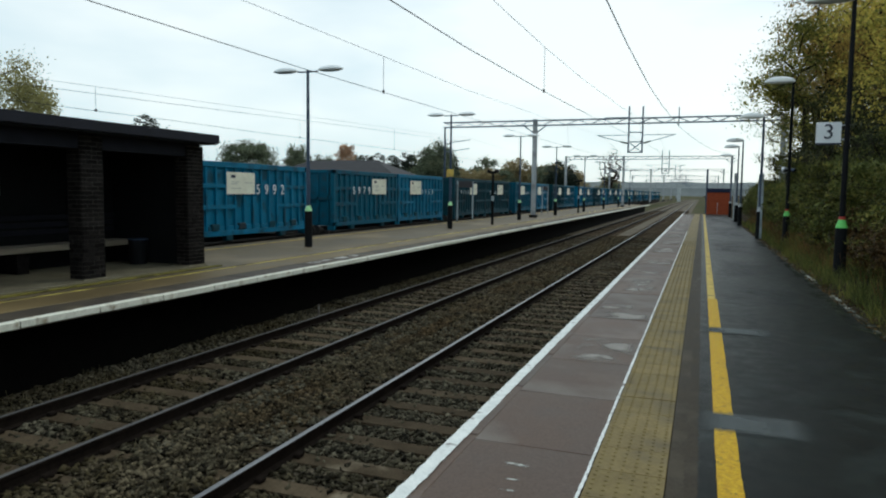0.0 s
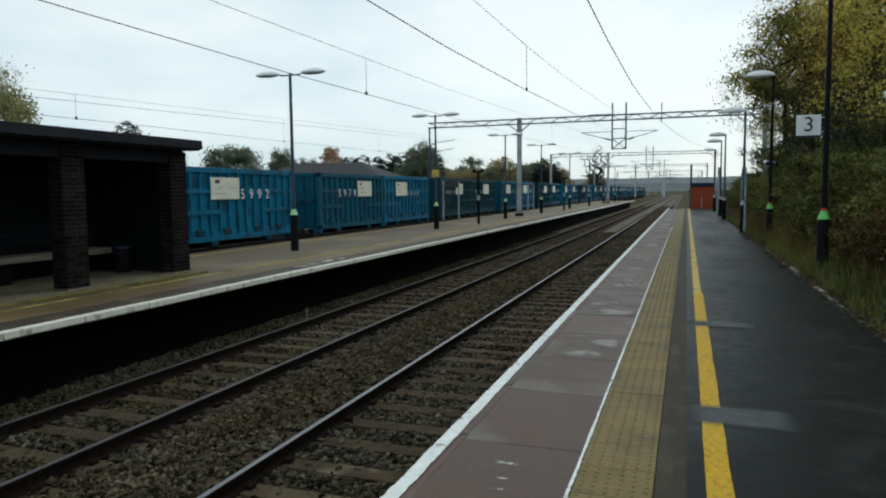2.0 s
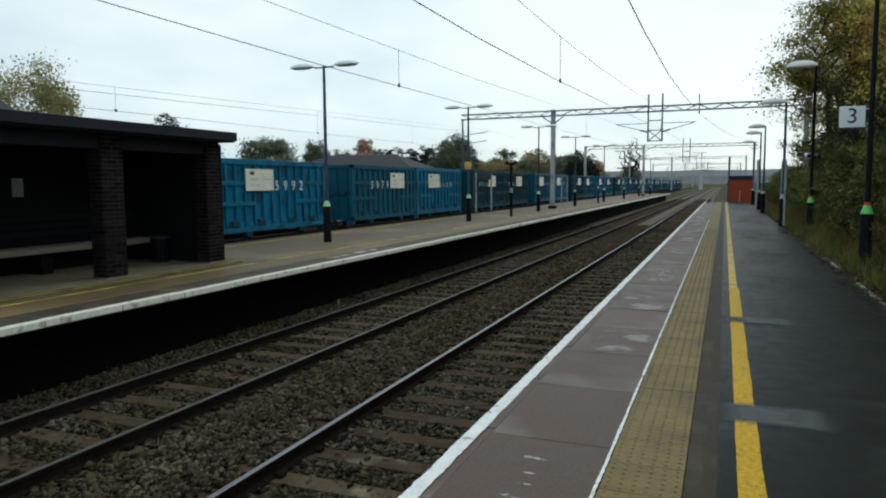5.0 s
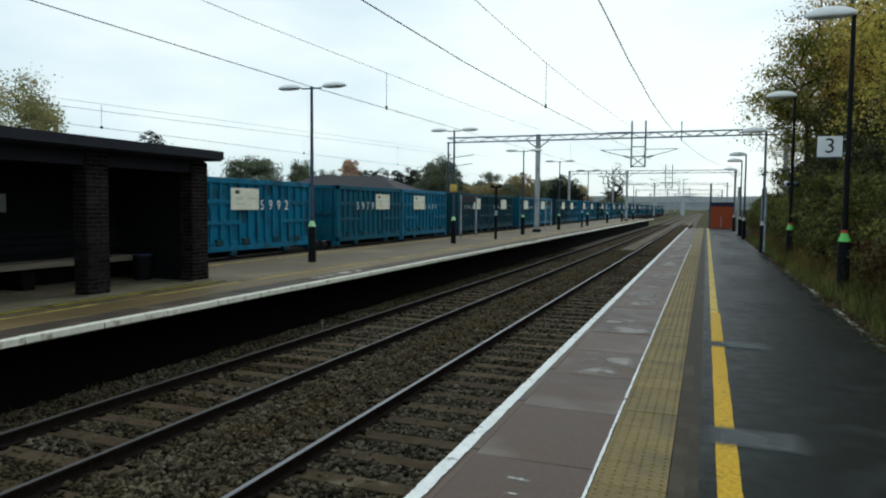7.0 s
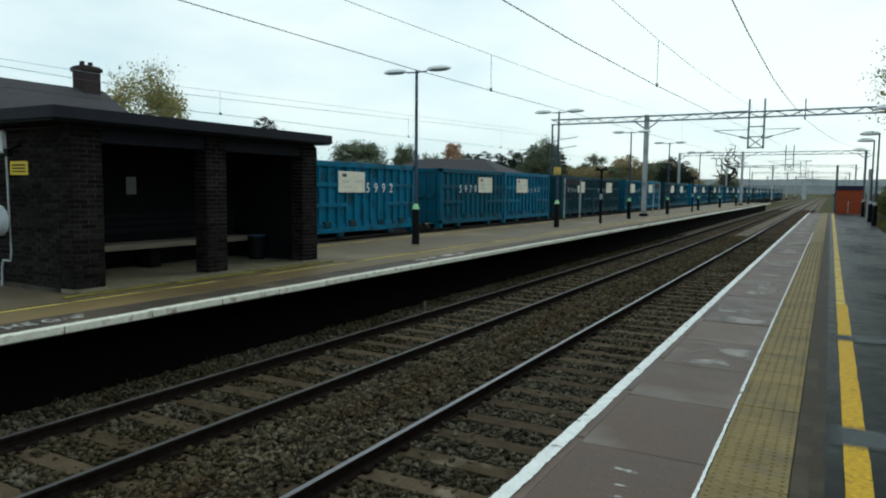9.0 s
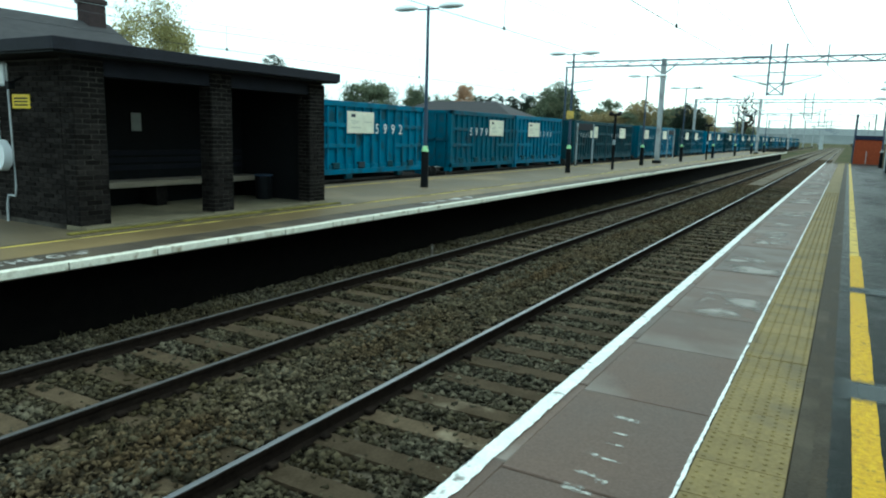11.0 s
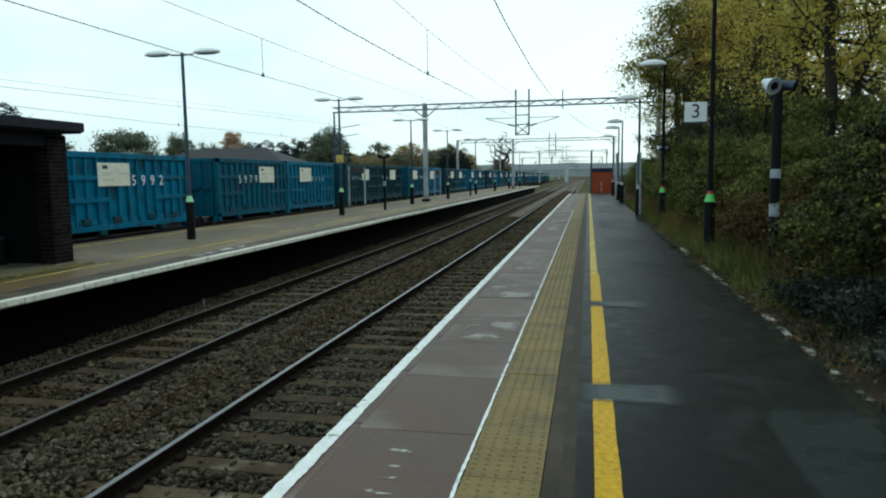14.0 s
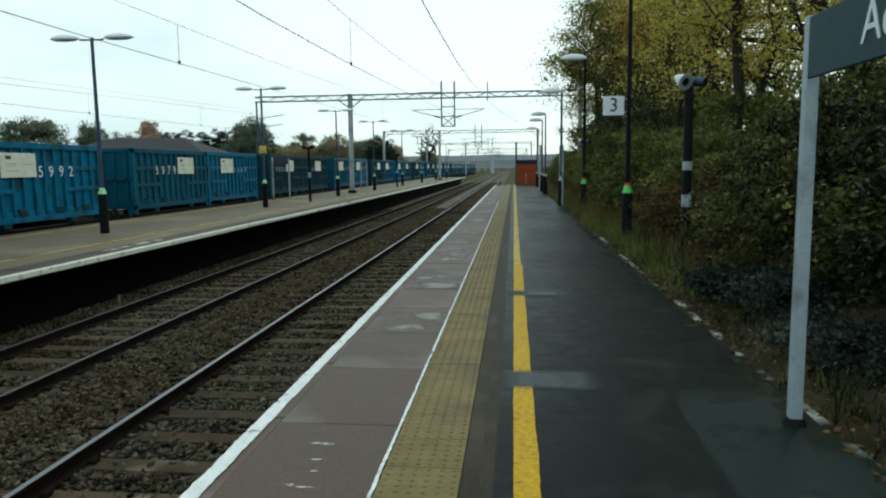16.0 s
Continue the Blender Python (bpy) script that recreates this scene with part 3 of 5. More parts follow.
def platform_far():
    p = thing("platform", "worn island platform with white painted coping", "platform", kind="structure")
    part("body", box(BACK_EDGE + 0.1, FAR_EDGE - 0.66, -14, FAR_END, -1.2, -0.1), M_DARKWALL, p, "platform wall, overhang shade in its near-black colour")
    part("surface", box(BACK_EDGE, -9.20, -14, FAR_END, -0.1, 0.0, 0.004), M_ASPHALT_ISLAND, p, "worn grey-brown asphalt")
    part("edge_surface", box(-9.195, FAR_EDGE - 0.72, -14, FAR_END, -0.1, 0.0, 0.004), M_ASPHALT_FAR, p, "worn brown asphalt strip")
    part("yellow_line", box(-9.24, -9.18, -14, FAR_END - 1, 0.0, 0.005), M_YELLOW_OLD, p, "faded yellow line")
    part("surface_joint", box(-9.30, -9.262, -14, FAR_END - 1, 0.0, 0.003), M_EARTH, p, "dirt-filled joint beside the yellow line")
    part("yellow_line", box(-12.44, -12.37, -14, FAR_END - 1, 0.0, 0.005), M_YELLOW_THIN, p, "pale back yellow line")
    return p


near_platform, far_platform = platform_near(), platform_far()


def blot(name, cx, cy, rx, ry, z, material, label, seed, square=0.6, rag=0.16):
    """A flat patch with an uneven outline."""
    bm = bmesh.new()
    ring = []
    for k in range(40):
        a = k * math.tau / 40
        c, s_ = math.cos(a), math.sin(a)
        q = 1 + rag * noise.noise((c * 2.2 + seed, s_ * 2.2, seed)) + rag * 0.5 * noise.noise((c * 7 + seed, s_ * 7, seed))
        ring.append(bm.verts.new((cx + rx * q * math.copysign(abs(c) ** square, c), cy + ry * q * math.copysign(abs(s_) ** square, s_), z)))
    bm.faces.new(ring)
    return part(name, bm, material, near_platform, label)


M_SMOOTH = smear_mat("smooth_newer_asphalt", (0.006, 0.014, 0.013), (0.011, 0.022, 0.020), 0.9, 0.25, 2.0, 0.25, 0.45, 0.5)
M_MOSS = smear_mat("dark_moss", (0.012, 0.017, 0.008), (0.030, 0.036, 0.016), 0.9, 0.9, 5.0, 0.36, 0.56, 0.8)
blot("asphalt_repair", 1.62, 3.7, 0.46, 1.55, 0.003, M_SMOOTH, "smooth dark repair patch", 3.0)
blot("pale_patch", 0.38, 5.26, 0.40, 0.27, 0.0092, M_PATCH, "pale smeared mortar patch", 2.2, 0.5, 0.10)
blot("pale_patch", 0.42, 8.90, 0.44, 0.24, 0.0092, M_PATCH, "pale smeared mortar patch", 5.2, 0.5, 0.10)
M_WORN = smear_mat("pale_worn_slab", (0.23, 0.21, 0.19), (0.36, 0.335, 0.31), 0.9, 0.6, 2.6, 0.42, 0.58)
M_SCUFF = smear_mat("scuffed_white_mark", (0.42, 0.42, 0.39), (0.60, 0.60, 0.56), 0.85, 0.8, 16.0, 0.36, 0.60)
rm = random.Random(12)
# Pale streaks painted on for the grazing sky sheen of the asphalt.
M_GREYSHEEN = smear_mat("grey_sheen_asphalt", (0.022, 0.026, 0.027), (0.042, 0.047, 0.048), 0.75, 0.9, 0.9, 0.40, 0.62, 0.5)
for xx, yy, rx, ry in ((0.95, 12.6, 0.75, 1.6), (1.1, 17.0, 0.8, 2.4), (0.9, 24.0, 0.75, 4.0), (1.0, 34.0, 0.85, 6.0), (1.0, 48.0, 0.85, 9.0), (1.2, 7.2, 0.5, 1.0)):
    blot("worn_asphalt_patch", xx, yy, rx, ry, 0.0022, M_GREYSHEEN, "paler asphalt streak, sky sheen painted on", yy + 0.3, 0.5, 0.15)
for yy, xx, rx, ry in ((7.25, -0.90, 0.34, 0.62), (9.5, -0.95, 0.42, 0.34), (10.2, -1.1, 0.28, 0.3), (12.4, -0.95, 0.3, 0.5), (13.4, -1.0, 0.22, 0.4), (14.9, -1.0, 0.36, 0.5), (17.5, -0.95, 0.4, 0.9), (21.5, -1.0, 0.4, 1.2), (25.0, -0.95, 0.4, 1.5), (29.0, -1.0, 0.4, 1.6), (34.0, -0.95, 0.4, 2.2), (40.0, -1.0, 0.4, 2.6), (47.0, -0.97, 0.4, 3.2), (54.0, -0.97, 0.4, 3.6), (60.4, -0.97, 0.45, 3.0), (60.6, -0.95, 0.42, 2.6)):
    blot("worn_patch", xx, yy, rx, ry, 0.0042, M_WORN, "pale worn patch on the slabs", yy, 0.5, 0.2)
for x, y, w, d in ((-0.99, 3.94, 0.15, 0.10), (-0.97, 3.72, 0.09, 0.05), (-0.96, 3.57, 0.09, 0.05), (-1.03, 3.40, 0.07, 0.07), (-0.93, 3.38, 0.10, 0.05), (-0.98, 3.18, 0.10, 0.07), (-0.90, 3.14, 0.06, 0.09), (-1.0, 3.02, 0.10, 0.14), (-0.93, 3.00, 0.06, 0.05), (-0.98, 12.9, 0.22, 0.5), (-0.95, 12.2, 0.2, 0.22)):
    blot("faded_mark", x, y, w * 0.6, d * 0.3, 0.0052, M_SCUFF, "scuffed remains of white lettering", x * 9 + y, 0.6, 0.5)
for k in range(26):
    yy = 2.4 + k * 0.95 + rm.uniform(-0.3, 0.3)
    blot("moss_patch", 1.93 + rm.uniform(-0.05, 0.05), yy, rm.uniform(0.06, 0.2), rm.uniform(0.3, 0.7), 0.0035 + 0.0001 * k, M_MOSS, "dark moss by the kerb", k + 0.5, 0.9, 0.5)


# ---- railway ----
def track(xc, y0, y1, label, sleepers=True):
    t = thing("railway_track", label, "track", (xc, 0, 0), kind="structure")
    prof = [(-0.07, -0.159), (0.07, -0.159), (0.07, -0.148), (0.012, -0.130), (0.010, -0.045), (0.035, -0.036), (0.035, -0.006), (0.028, -0.001), (-0.028, -0.001), (-0.035, -0.006), (-0.035, -0.036), (-0.010, -0.045), (-0.012, -0.130), (-0.07, -0.148)]
    for sx in (-0.7525, 0.7525):
        r = part("rail", extrude_profile([(x + sx, z + RAIL_Z) for x, z in prof], y0, y1), M_RAIL, t, "rusty steel rail")
        part("rail_head", extrude_profile([(sx - 0.029, RAIL_Z - 0.0015), (sx + 0.029, RAIL_Z - 0.0015), (sx + 0.022, RAIL_Z + 0.0015), (sx - 0.022, RAIL_Z + 0.0015)], y0, y1), M_RAILTOP if xc > -5 else M_RAILDULL, r, "running surface")
    return t


TRACKS = [track(-3.09, -14, 420, "running line beside the asphalt platform"), track(-6.46, -14, 420, "running line beside the island platform"), track(-15.0, -14, 420, "goods line behind the island platform")]


# ---- shelter ----
FX, BX, SY0, SY1 = -9.75, -11.95, 6.27, 11.83
PIERS = [(6.27, 6.78), (8.80, 9.27), (11.37, 11.85)]


def shelter():
    s = thing("waiting_shelter", "dark brick open-fronted waiting shelter with flat roof", "shelter", (0, 0, 0))
    part("floor", box(BX, FX + 0.12, SY0 + 0.05, SY1 - 0.02, 0.0, 0.055, 0.008), M_FLOORSLAB, s, "raised pale concrete floor")
    part("step_edge", box(FX + 0.12, FX + 0.24, SY0 - 0.3, SY1 + 0.3, 0.0, 0.03, 0.006), M_STEP, s, "dirty faded yellow step edge")
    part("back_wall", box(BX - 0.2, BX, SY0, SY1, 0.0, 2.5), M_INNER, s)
    for k, (a, b) in enumerate(PIERS):
        part("pier", box(FX - 0.30, FX, a + 0.012, b - 0.012, 0.055, 2.5), M_MORTAR, s, "dark brick pier")
        part("plinth", box(FX - 0.32, FX + 0.03, a - 0.02, b + 0.02, 0.0, 0.075, 0.01), M_FLOORSLAB, s)
    part("end_wall", box(BX, FX - 0.305, SY0 + 0.012, SY0 + 0.22, 0.0, 2.5), M_MORTAR, s)
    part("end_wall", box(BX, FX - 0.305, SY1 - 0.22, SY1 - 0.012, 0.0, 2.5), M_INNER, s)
    part("lintel", box(FX - 0.3, FX - 0.03, SY0 + 0.02, SY1 - 0.02, 2.28, 2.53), M_FASCIA, s, "dark timber lintel")
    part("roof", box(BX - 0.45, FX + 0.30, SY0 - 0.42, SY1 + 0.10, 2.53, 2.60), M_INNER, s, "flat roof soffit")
    for bx in ((FX + 0.28, FX + 0.34, SY0 - 0.45, SY1 + 0.13), (BX - 0.5, BX - 0.44, SY0 - 0.45, SY1 + 0.13)):
        part("fascia", box(*bx, 2.56, 2.735, 0.006), M_FASCIA, s, "dark grey fascia board")
    for y in (SY0 - 0.45, SY1 + 0.075):
        part("fascia", box(BX - 0.44, FX + 0.28, y, y + 0.055, 2.56, 2.735, 0.006), M_FASCIA, s)
    part("roof_felt", box(BX - 0.44, FX + 0.28, SY0 - 0.395, SY1 + 0.075, 2.60, 2.70), M_FASCIA, s)
    return s


shelter_ob = shelter()
bench = thing("bench", "long weathered timber bench along the shelter wall", "bench")
for x0 in (-11.9, -11.72, -11.54):
    part("seat_plank", box(x0, x0 + 0.16, SY0 + 0.24, SY1 - 0.24, 0.50, 0.545, 0.006), M_WOOD, bench)
part("front_rail", box(-11.37, -11.34, SY0 + 0.24, SY1 - 0.24, 0.44, 0.545, 0.004), M_WOOD, bench)
for y in (7.2, 8.9, 10.5):
    part("support", box(-11.9, -11.42, y, y + 0.24, 0.055, 0.50, 0.005), M_BRICK, bench, "brick bench support")
for z in (0.72, 0.86, 1.00):
    part("back_slat", box(BX, BX + 0.035, SY0 + 0.24, SY1 - 0.24, z, z + 0.09, 0.005), M_FASCIA, bench, "dark painted back slat")
notice = thing("wall_notice", "small pale notice fixed to the shelter wall", "notice")
part("sheet", box(BX, BX + 0.012, 8.80, 9.02, 1.46, 1.80), M_BARS, notice)
part("frame", box(BX, BX + 0.008, 8.78, 9.04, 1.44, 1.82), M_BLACK, notice)
bin_ob = thing("litter_bin", "small dark litter bin standing in the shelter", "bin", (-11.0, 11.32, 0.055))
part("body", rod((0, 0, 0), (0, 0, 0.50), 0.17, 0.19, 16), M_BLACK, bin_ob)
part("rim", rod((0, 0, 0.50), (0, 0, 0.53), 0.20, 0.20, 16), M_POST_BLUE, bin_ob)

ey = SY0 - 0.002
warn = thing("warning_plate", "yellow warning plate on the shelter end wall", "sign")
part("plate", box(-11.27, -10.80, ey - 0.012, ey + 0.012, 1.78, 1.99), M_YSIGN, warn)
for z in (1.93, 1.88, 1.83):
    part("print_bar", box(-11.22, -10.86, ey - 0.015, ey - 0.01, z - 0.012, z + 0.012), M_BLACK, warn)
boxw = thing("junction_box", "white electrical box on the shelter end wall", "box")
part("case", box(-11.85, -11.68, ey - 0.09, ey + 0.012, 1.30, 1.75, 0.01), M_SIGNWHITE, boxw)
part("label_plate", box(-11.80, -11.73, ey - 0.094, ey - 0.088, 1.58, 1.68), M_BARS, boxw)
box2 = thing("poster_frame", "small pale framed poster on the shelter end wall", "poster")
part("frame", box(-11.72, -11.42, ey - 0.02, ey + 0.012, 2.12, 2.48, 0.004), M_STEEL, box2)
part("sheet", box(-11.69, -11.45, ey - 0.024, ey - 0.018, 2.15, 2.45), M_SIGNWHITE, box2)
hyd = thing("hose_cabinet", "round white equipment cover on the shelter end wall", "cover")
part("cover", rod((-11.62, ey - 0.13, 1.05), (-11.62, ey + 0.012, 1.05), 0.235, 0.25, 28), M_SIGNWHITE, hyd)
for z in (1.14, 1.03, 0.95):
    part("print_bar", box(-11.72, -11.55, ey - 0.137, ey - 0.128, z - 0.018, z + 0.018), M_BLACK, hyd)
con = thing("conduit", "grey steel conduit running down the shelter end wall", "pipe")
part("pipe", wire_tube([(-11.36, ey - 0.015, 2.45), (-11.34, ey - 0.015, 1.2), (-11.33, ey - 0.015, 0.55), (-11.35, ey - 0.02, 0.42), (-11.55, ey - 0.02, 0.42), (-11.58, ey - 0.03, 0.3), (-11.60, ey - 0.03, 0.0)], 0.02, 8), M_STEEL, con)
camb = thing("floodlight", "small dark lamp bracket on the shelter end wall", "lamp")
part("arm", rod((-10.98, ey + 0.01, 2.25), (-10.98, ey - 0.16, 2.16), 0.018), M_BLACK, camb)
part("head", box(-11.03, -10.93, ey - 0.24, ey - 0.14, 2.05, 2.17, 0.01), M_BLACK, camb)


# ---- lamps ----
def lamp_head(parent, x, z, sign, ln=0.78, deep=0.115):
    """A long shallow street-lamp shell that points along x."""
    bm = bmesh.new()
    bmesh.ops.create_uvsphere(bm, u_segments=18, v_segments=10, radius=1.0)
    for v in bm.verts:
        if v.co.z < 0:
            v.co.z *= 0.35
        v.co = Vector((v.co.x * ln / 2, v.co.y * 0.15, v.co.z * deep))
        v.co += Vector((x + sign * ln / 2, 0, z))
    h = part("head", bm, M_LAMPHEAD, parent, "pale grey lamp shell", smooth=True)
    bm = bmesh.new()
    bmesh.ops.create_uvsphere(bm, u_segments=14, v_segments=8, radius=1.0)
    for v in bm.verts:
        v.co = Vector((x + sign * ln / 2 + v.co.x * ln * 0.40, v.co.y * 0.115, z - 0.028 + v.co.z * 0.03))
    part("lens", bm, M_LAMPUNDER, h, smooth=True)


def lamp_post(label, at, top, double, group, band=M_GREEN, post=M_BLACK, ring=True, reach=0.62):
    p = thing("street_lamp", label, "lamp", at, group)
    part("base", rod((0, 0, 0), (0, 0, 1.03), 0.115, 0.105, 16), M_BLACK, p, "thick black base")
    part("band", rod((0, 0, 1.03), (0, 0, 1.19), 0.112, 0.06, 16), band, p, "bright band on the base")
    if ring:
        part("collar", rod((0, 0, 1.19), (0, 0, 1.25), 0.062, 0.055, 14), M_RED, p, "dull red collar")
    part("pole", rod((0, 0, 1.18), (0, 0, top), 0.055, 0.04, 12), post, p)
    for s in ((-1, 1) if double else (-1,)):
        inner = 0.33 if double else 0.0
        if double:
            part("arm", rod((0, 0, top - 0.06), (s * inner, 0, top - 0.05), 0.022, None, 8), post, p)
        lamp_head(p, s * inner - (0.06 if not double else 0) * s, top - 0.02, s, 0.80 if double else 0.92, 0.115 if double else 0.175)
    return p


far_lamp = lamp_post("tall dark double-headed platform lamp", (-10.62, 17.4, 0), 5.02, True, "island platform lamps", M_PALEGREEN, M_POST_BLUE, False)
for x, y in ((-10.5, 29.1), (-10.28, 40.75), (-10.1, 50.8), (-10.05, 63.6), (-9.9, 76), (-9.8, 89), (-9.7, 102)):
    copy_thing(far_lamp, pose(x, y, 0))
lamp_plate = thing("lamp_plate", "small pale yellow plate fixed to a lamp pole", "sign", (-10.5, 29.1, 0))
part("plate", box(-0.16, 0.16, -0.075, -0.060, 2.30, 2.62, 0.004), M_YELLOW_THIN, lamp_plate)
for z in (2.38, 2.54):
    part("strap", box(-0.06, 0.06, -0.062, 0.055, z - 0.012, z + 0.012), M_STEEL, lamp_plate)
near_lamp = lamp_post("tall black single-headed platform lamp with green band", (2.52, 15.2, 0), 5.36, False, "platform lamps")
copy_thing(near_lamp, pose(2.58, 25.1, -0.05))
low_lamp = lamp_post("slim dark single-headed platform lamp", (2.02, 28.6, 0), 4.56, False, "platform lamps", M_STEEL, M_POST_BLUE, False)
for x, y in ((1.93, 40.8), (1.95, 46), (1.95, 56)):
    copy_thing(low_lamp, pose(x, y, 0))


def number_sign():
    s = thing("platform_number_sign", "square white platform sign with a dark number three", "sign", (0, 15.2, 0))
    part("panel", box(1.99, 2.42, -0.015, 0.012, 2.655, 3.05, 0.004), M_SIGNWHITE, s)
    part("lower_edge", box(1.99, 2.42, -0.017, 0.012, 2.62, 2.655), M_NAVY, s)
    for z in (2.72, 2.99):
        part("bracket", box(2.42, 2.57, -0.01, 0.01, z - 0.012, z + 0.012), M_STEEL, s)
    lettering("3", 0.40, M_NAVY, s, Matrix.Translation((2.205, -0.018, 2.855)) @ Matrix.Rotation(radians(90), 4, "X"), "number")
    return s


number_sign()


def speaker_post(at, top, group="loudspeaker posts"):
    p = thing("loudspeaker_post", "black post with white bands and two horn loudspeakers", "loudspeaker", at, group)
    part("pole", rod((0, 0, -0.1), (0, 0, top), 0.075, 0.07, 14), M_BLACK, p)
    for z0, z1 in ((1.42, 1.56), (0.82, 1.02)):
        part("band", rod((0, 0, z0), (0, 0, z1), 0.079, 0.079, 14), M_POSTGREY, p, "pale band")
    part("cross_arm", box(-0.17, 0.20, -0.03, 0.03, top - 0.1, top - 0.05), M_BLACK, p)
    for dx, dy, r, aim in ((-0.12, -0.12, 0.135, (0.42, -0.85, -0.40)), (0.21, 0.05, 0.09, (0.75, -0.6, -0.35))):
        d = Vector(aim).normalized()
        c = Vector((dx, dy, top - 0.02))
        bm = rod(tuple(c - d * 0.20), tuple(c - d * 0.02), r * 0.35, r * 0.8, 18)
        paint = M_SIGNWHITE if dx < 0 else M_POST_BLUE
        h = part("horn", bm, paint, p, "white flared horn" if dx < 0 else "dark flared horn")
        part("bell_rim", rod(tuple(c - d * 0.02), tuple(c + d * 0.05), r * 0.8, r, 18), paint, h)
        # Grey and black discs close the horn; their colour is the hollow's shade.
        part("mouth", rod(tuple(c + d * 0.048), tuple(c + d * 0.054), r * 0.93, r * 0.93, 18), M_STEEL if dx < 0 else M_BLACK, h, "shaded horn mouth")
        part("throat", rod(tuple(c + d * 0.054), tuple(c + d * 0.066), r * 0.5, r * 0.36, 14), M_BLACK, h, "dark throat")
    return p


sp = speaker_post((2.95, 11.9, 0.1), 2.86)
copy_thing(sp, pose(3.1, 30.5, -0.2))
fs = thing("loudspeaker_post", "slim dark post with small horn loudspeakers", "loudspeaker", (-9.98, 34.0, 0), "loudspeaker posts")
part("pole", rod((0, 0, 0), (0, 0, 2.7), 0.07, 0.06, 12), M_BLACK, fs)
part("band", rod((0, 0, 1.2), (0, 0, 1.45), 0.075, 0.075, 12), M_POSTGREY, fs, "pale band")
for dx in (-0.16, 0.16):
    part("horn", rod((dx * 0.4, 0, 2.62), (dx * 1.7, -0.1, 2.72), 0.05, 0.12, 12), M_BLACK, fs)
copy_thing(fs, pose(-9.7, 58.5, 0))


# ---- name boards ----
def name_board(at, ln, top, panel, label, front=True):
    b = thing("station_name_board", label, "sign", at)
    for y in (0.0, -ln):
        part("post", box(-0.036, 0.036, y - 0.036, y + 0.036, 0, top, 0.006), M_POSTGREY, b, "pale blue-grey square post")
        part("foot", rod((0, y, 0), (0, y, 0.045), 0.075, 0.055, 14), M_BLACK, b)
    part("panel", box(-0.036, -0.006, -ln + 0.04, -0.04, top - 0.36, top - 0.01, 0.005), panel, b)
    return b


nb = name_board((1.86, 4.46, 0), 2.2, 2.46, M_SIGNGREY, "grey-green station name board between pale posts")
lettering("Ac", 0.29, M_SIGNWHITE, nb, Matrix.Translation((-0.038, -0.83, 2.275)) @ Matrix.Rotation(radians(-90), 4, "Z") @ Matrix.Rotation(radians(90), 4, "X"))
name_board((2.06, 29.9, 0), 1.6, 2.45, M_SIGNGREY, "pale-posted name board seen edge on")
name_board((-12.6, 38.8, 0), 2.7, 2.25, M_FASCIA, "dark name board between pale posts on the island platform")
name_board((-12.1, 57.6, 0), 2.2, 2.2, M_FASCIA, "dark name board between pale posts on the island platform")


# ---- overhead line ----
def portal(y, x0, x1, z0, z1, masts, label, hang, scale=1.0):
    p = thing("overhead_gantry", label, "gantry", (0, y, 0), "overhead line gantries")
    for dy in (-0.18, 0.18):
        for z in (z0, z1):
            part("chord", box(x0, x1, dy - 0.03, dy + 0.03, z - 0.03 * scale, z + 0.03 * scale), M_GIRDER, p)
        bm = bmesh.new()
        n = int((x1 - x0) / 0.75)
        for i in range(n):
            a, b = x0 + (x1 - x0) * i / n, x0 + (x1 - x0) * (i + 1) / n
            add_rod(bm, (a, dy, z0 if i % 2 else z1), (b, dy, z1 if i % 2 else z0), 0.018, None, 5)
        part("lattice", bm, M_GIRDER, p, "diagonal lattice bracing")
    for x in masts:
        bm = add_box(bmesh.new(), x - 0.13, x + 0.13, -0.16, -0.135, BED if x > -7 else 0, z1 + 0.08)
        add_box(bm, x - 0.13, x + 0.13, 0.135, 0.16, BED if x > -7 else 0, z1 + 0.08)
        add_box(bm, x - 0.02, x + 0.02, -0.135, 0.135, BED if x > -7 else 0, z1 + 0.08)
        m = part("mast", bm, M_STEEL, p, "pale grey steel mast")
        part("mast_foot", box(x - 0.24, x + 0.24, -0.25, 0.25, BED if x > -7 else 0, 0.18, 0.02), M_BLACK, m, "dark mast foot")
        for s in (-1, 1):
            part("knee_brace", rod((x, 0, z0 - 0.55), (x + s * 0.75, 0, z0), 0.04, None, 6), M_GIRDER, m)
    for x in hang:
        for dx in (-0.42, 0.42):
            part("drop_tube", rod((x + dx, 0, z1 + 0.75), (x + dx, 0, z0 - 1.85), 0.055, None, 8), M_GIRDER, p)
        for z in (z0 - 0.55, z0 - 1.15, z0 - 1.8):
            part("rung", rod((x - 0.42, 0, z), (x + 0.42, 0, z), 0.035, None, 6), M_GIRDER, p)
        part("cross_brace", rod((x - 0.42, 0, z0 - 1.15), (x + 0.42, 0, z0 - 1.8), 0.03, None, 6), M_GIRDER, p)
        part("cross_brace", rod((x + 0.42, 0, z0 - 1.15), (x - 0.42, 0, z0 - 1.8), 0.03, None, 6), M_GIRDER, p)
        for s in (-1, 1):
            part("registration_arm", rod((x + s * 0.42, 0, z0 - 1.25), (x + s * 2.3, 0, z0 - 0.75), 0.022, None, 6), M_GIRDER, p)
            part("insulator", rod((x + s * 0.5, 0, z0 - 1.23), (x + s * 0.9, 0, z0 - 1.12), 0.06, None, 10), M_BARS, p, "ribbed insulator")
            part("steady_arm", rod((x + s * 0.42, 0, z0 - 0.72), (x + s * 2.4, 0, z0 - 0.72), 0.02, None, 6), M_GIRDER, p)
    return p


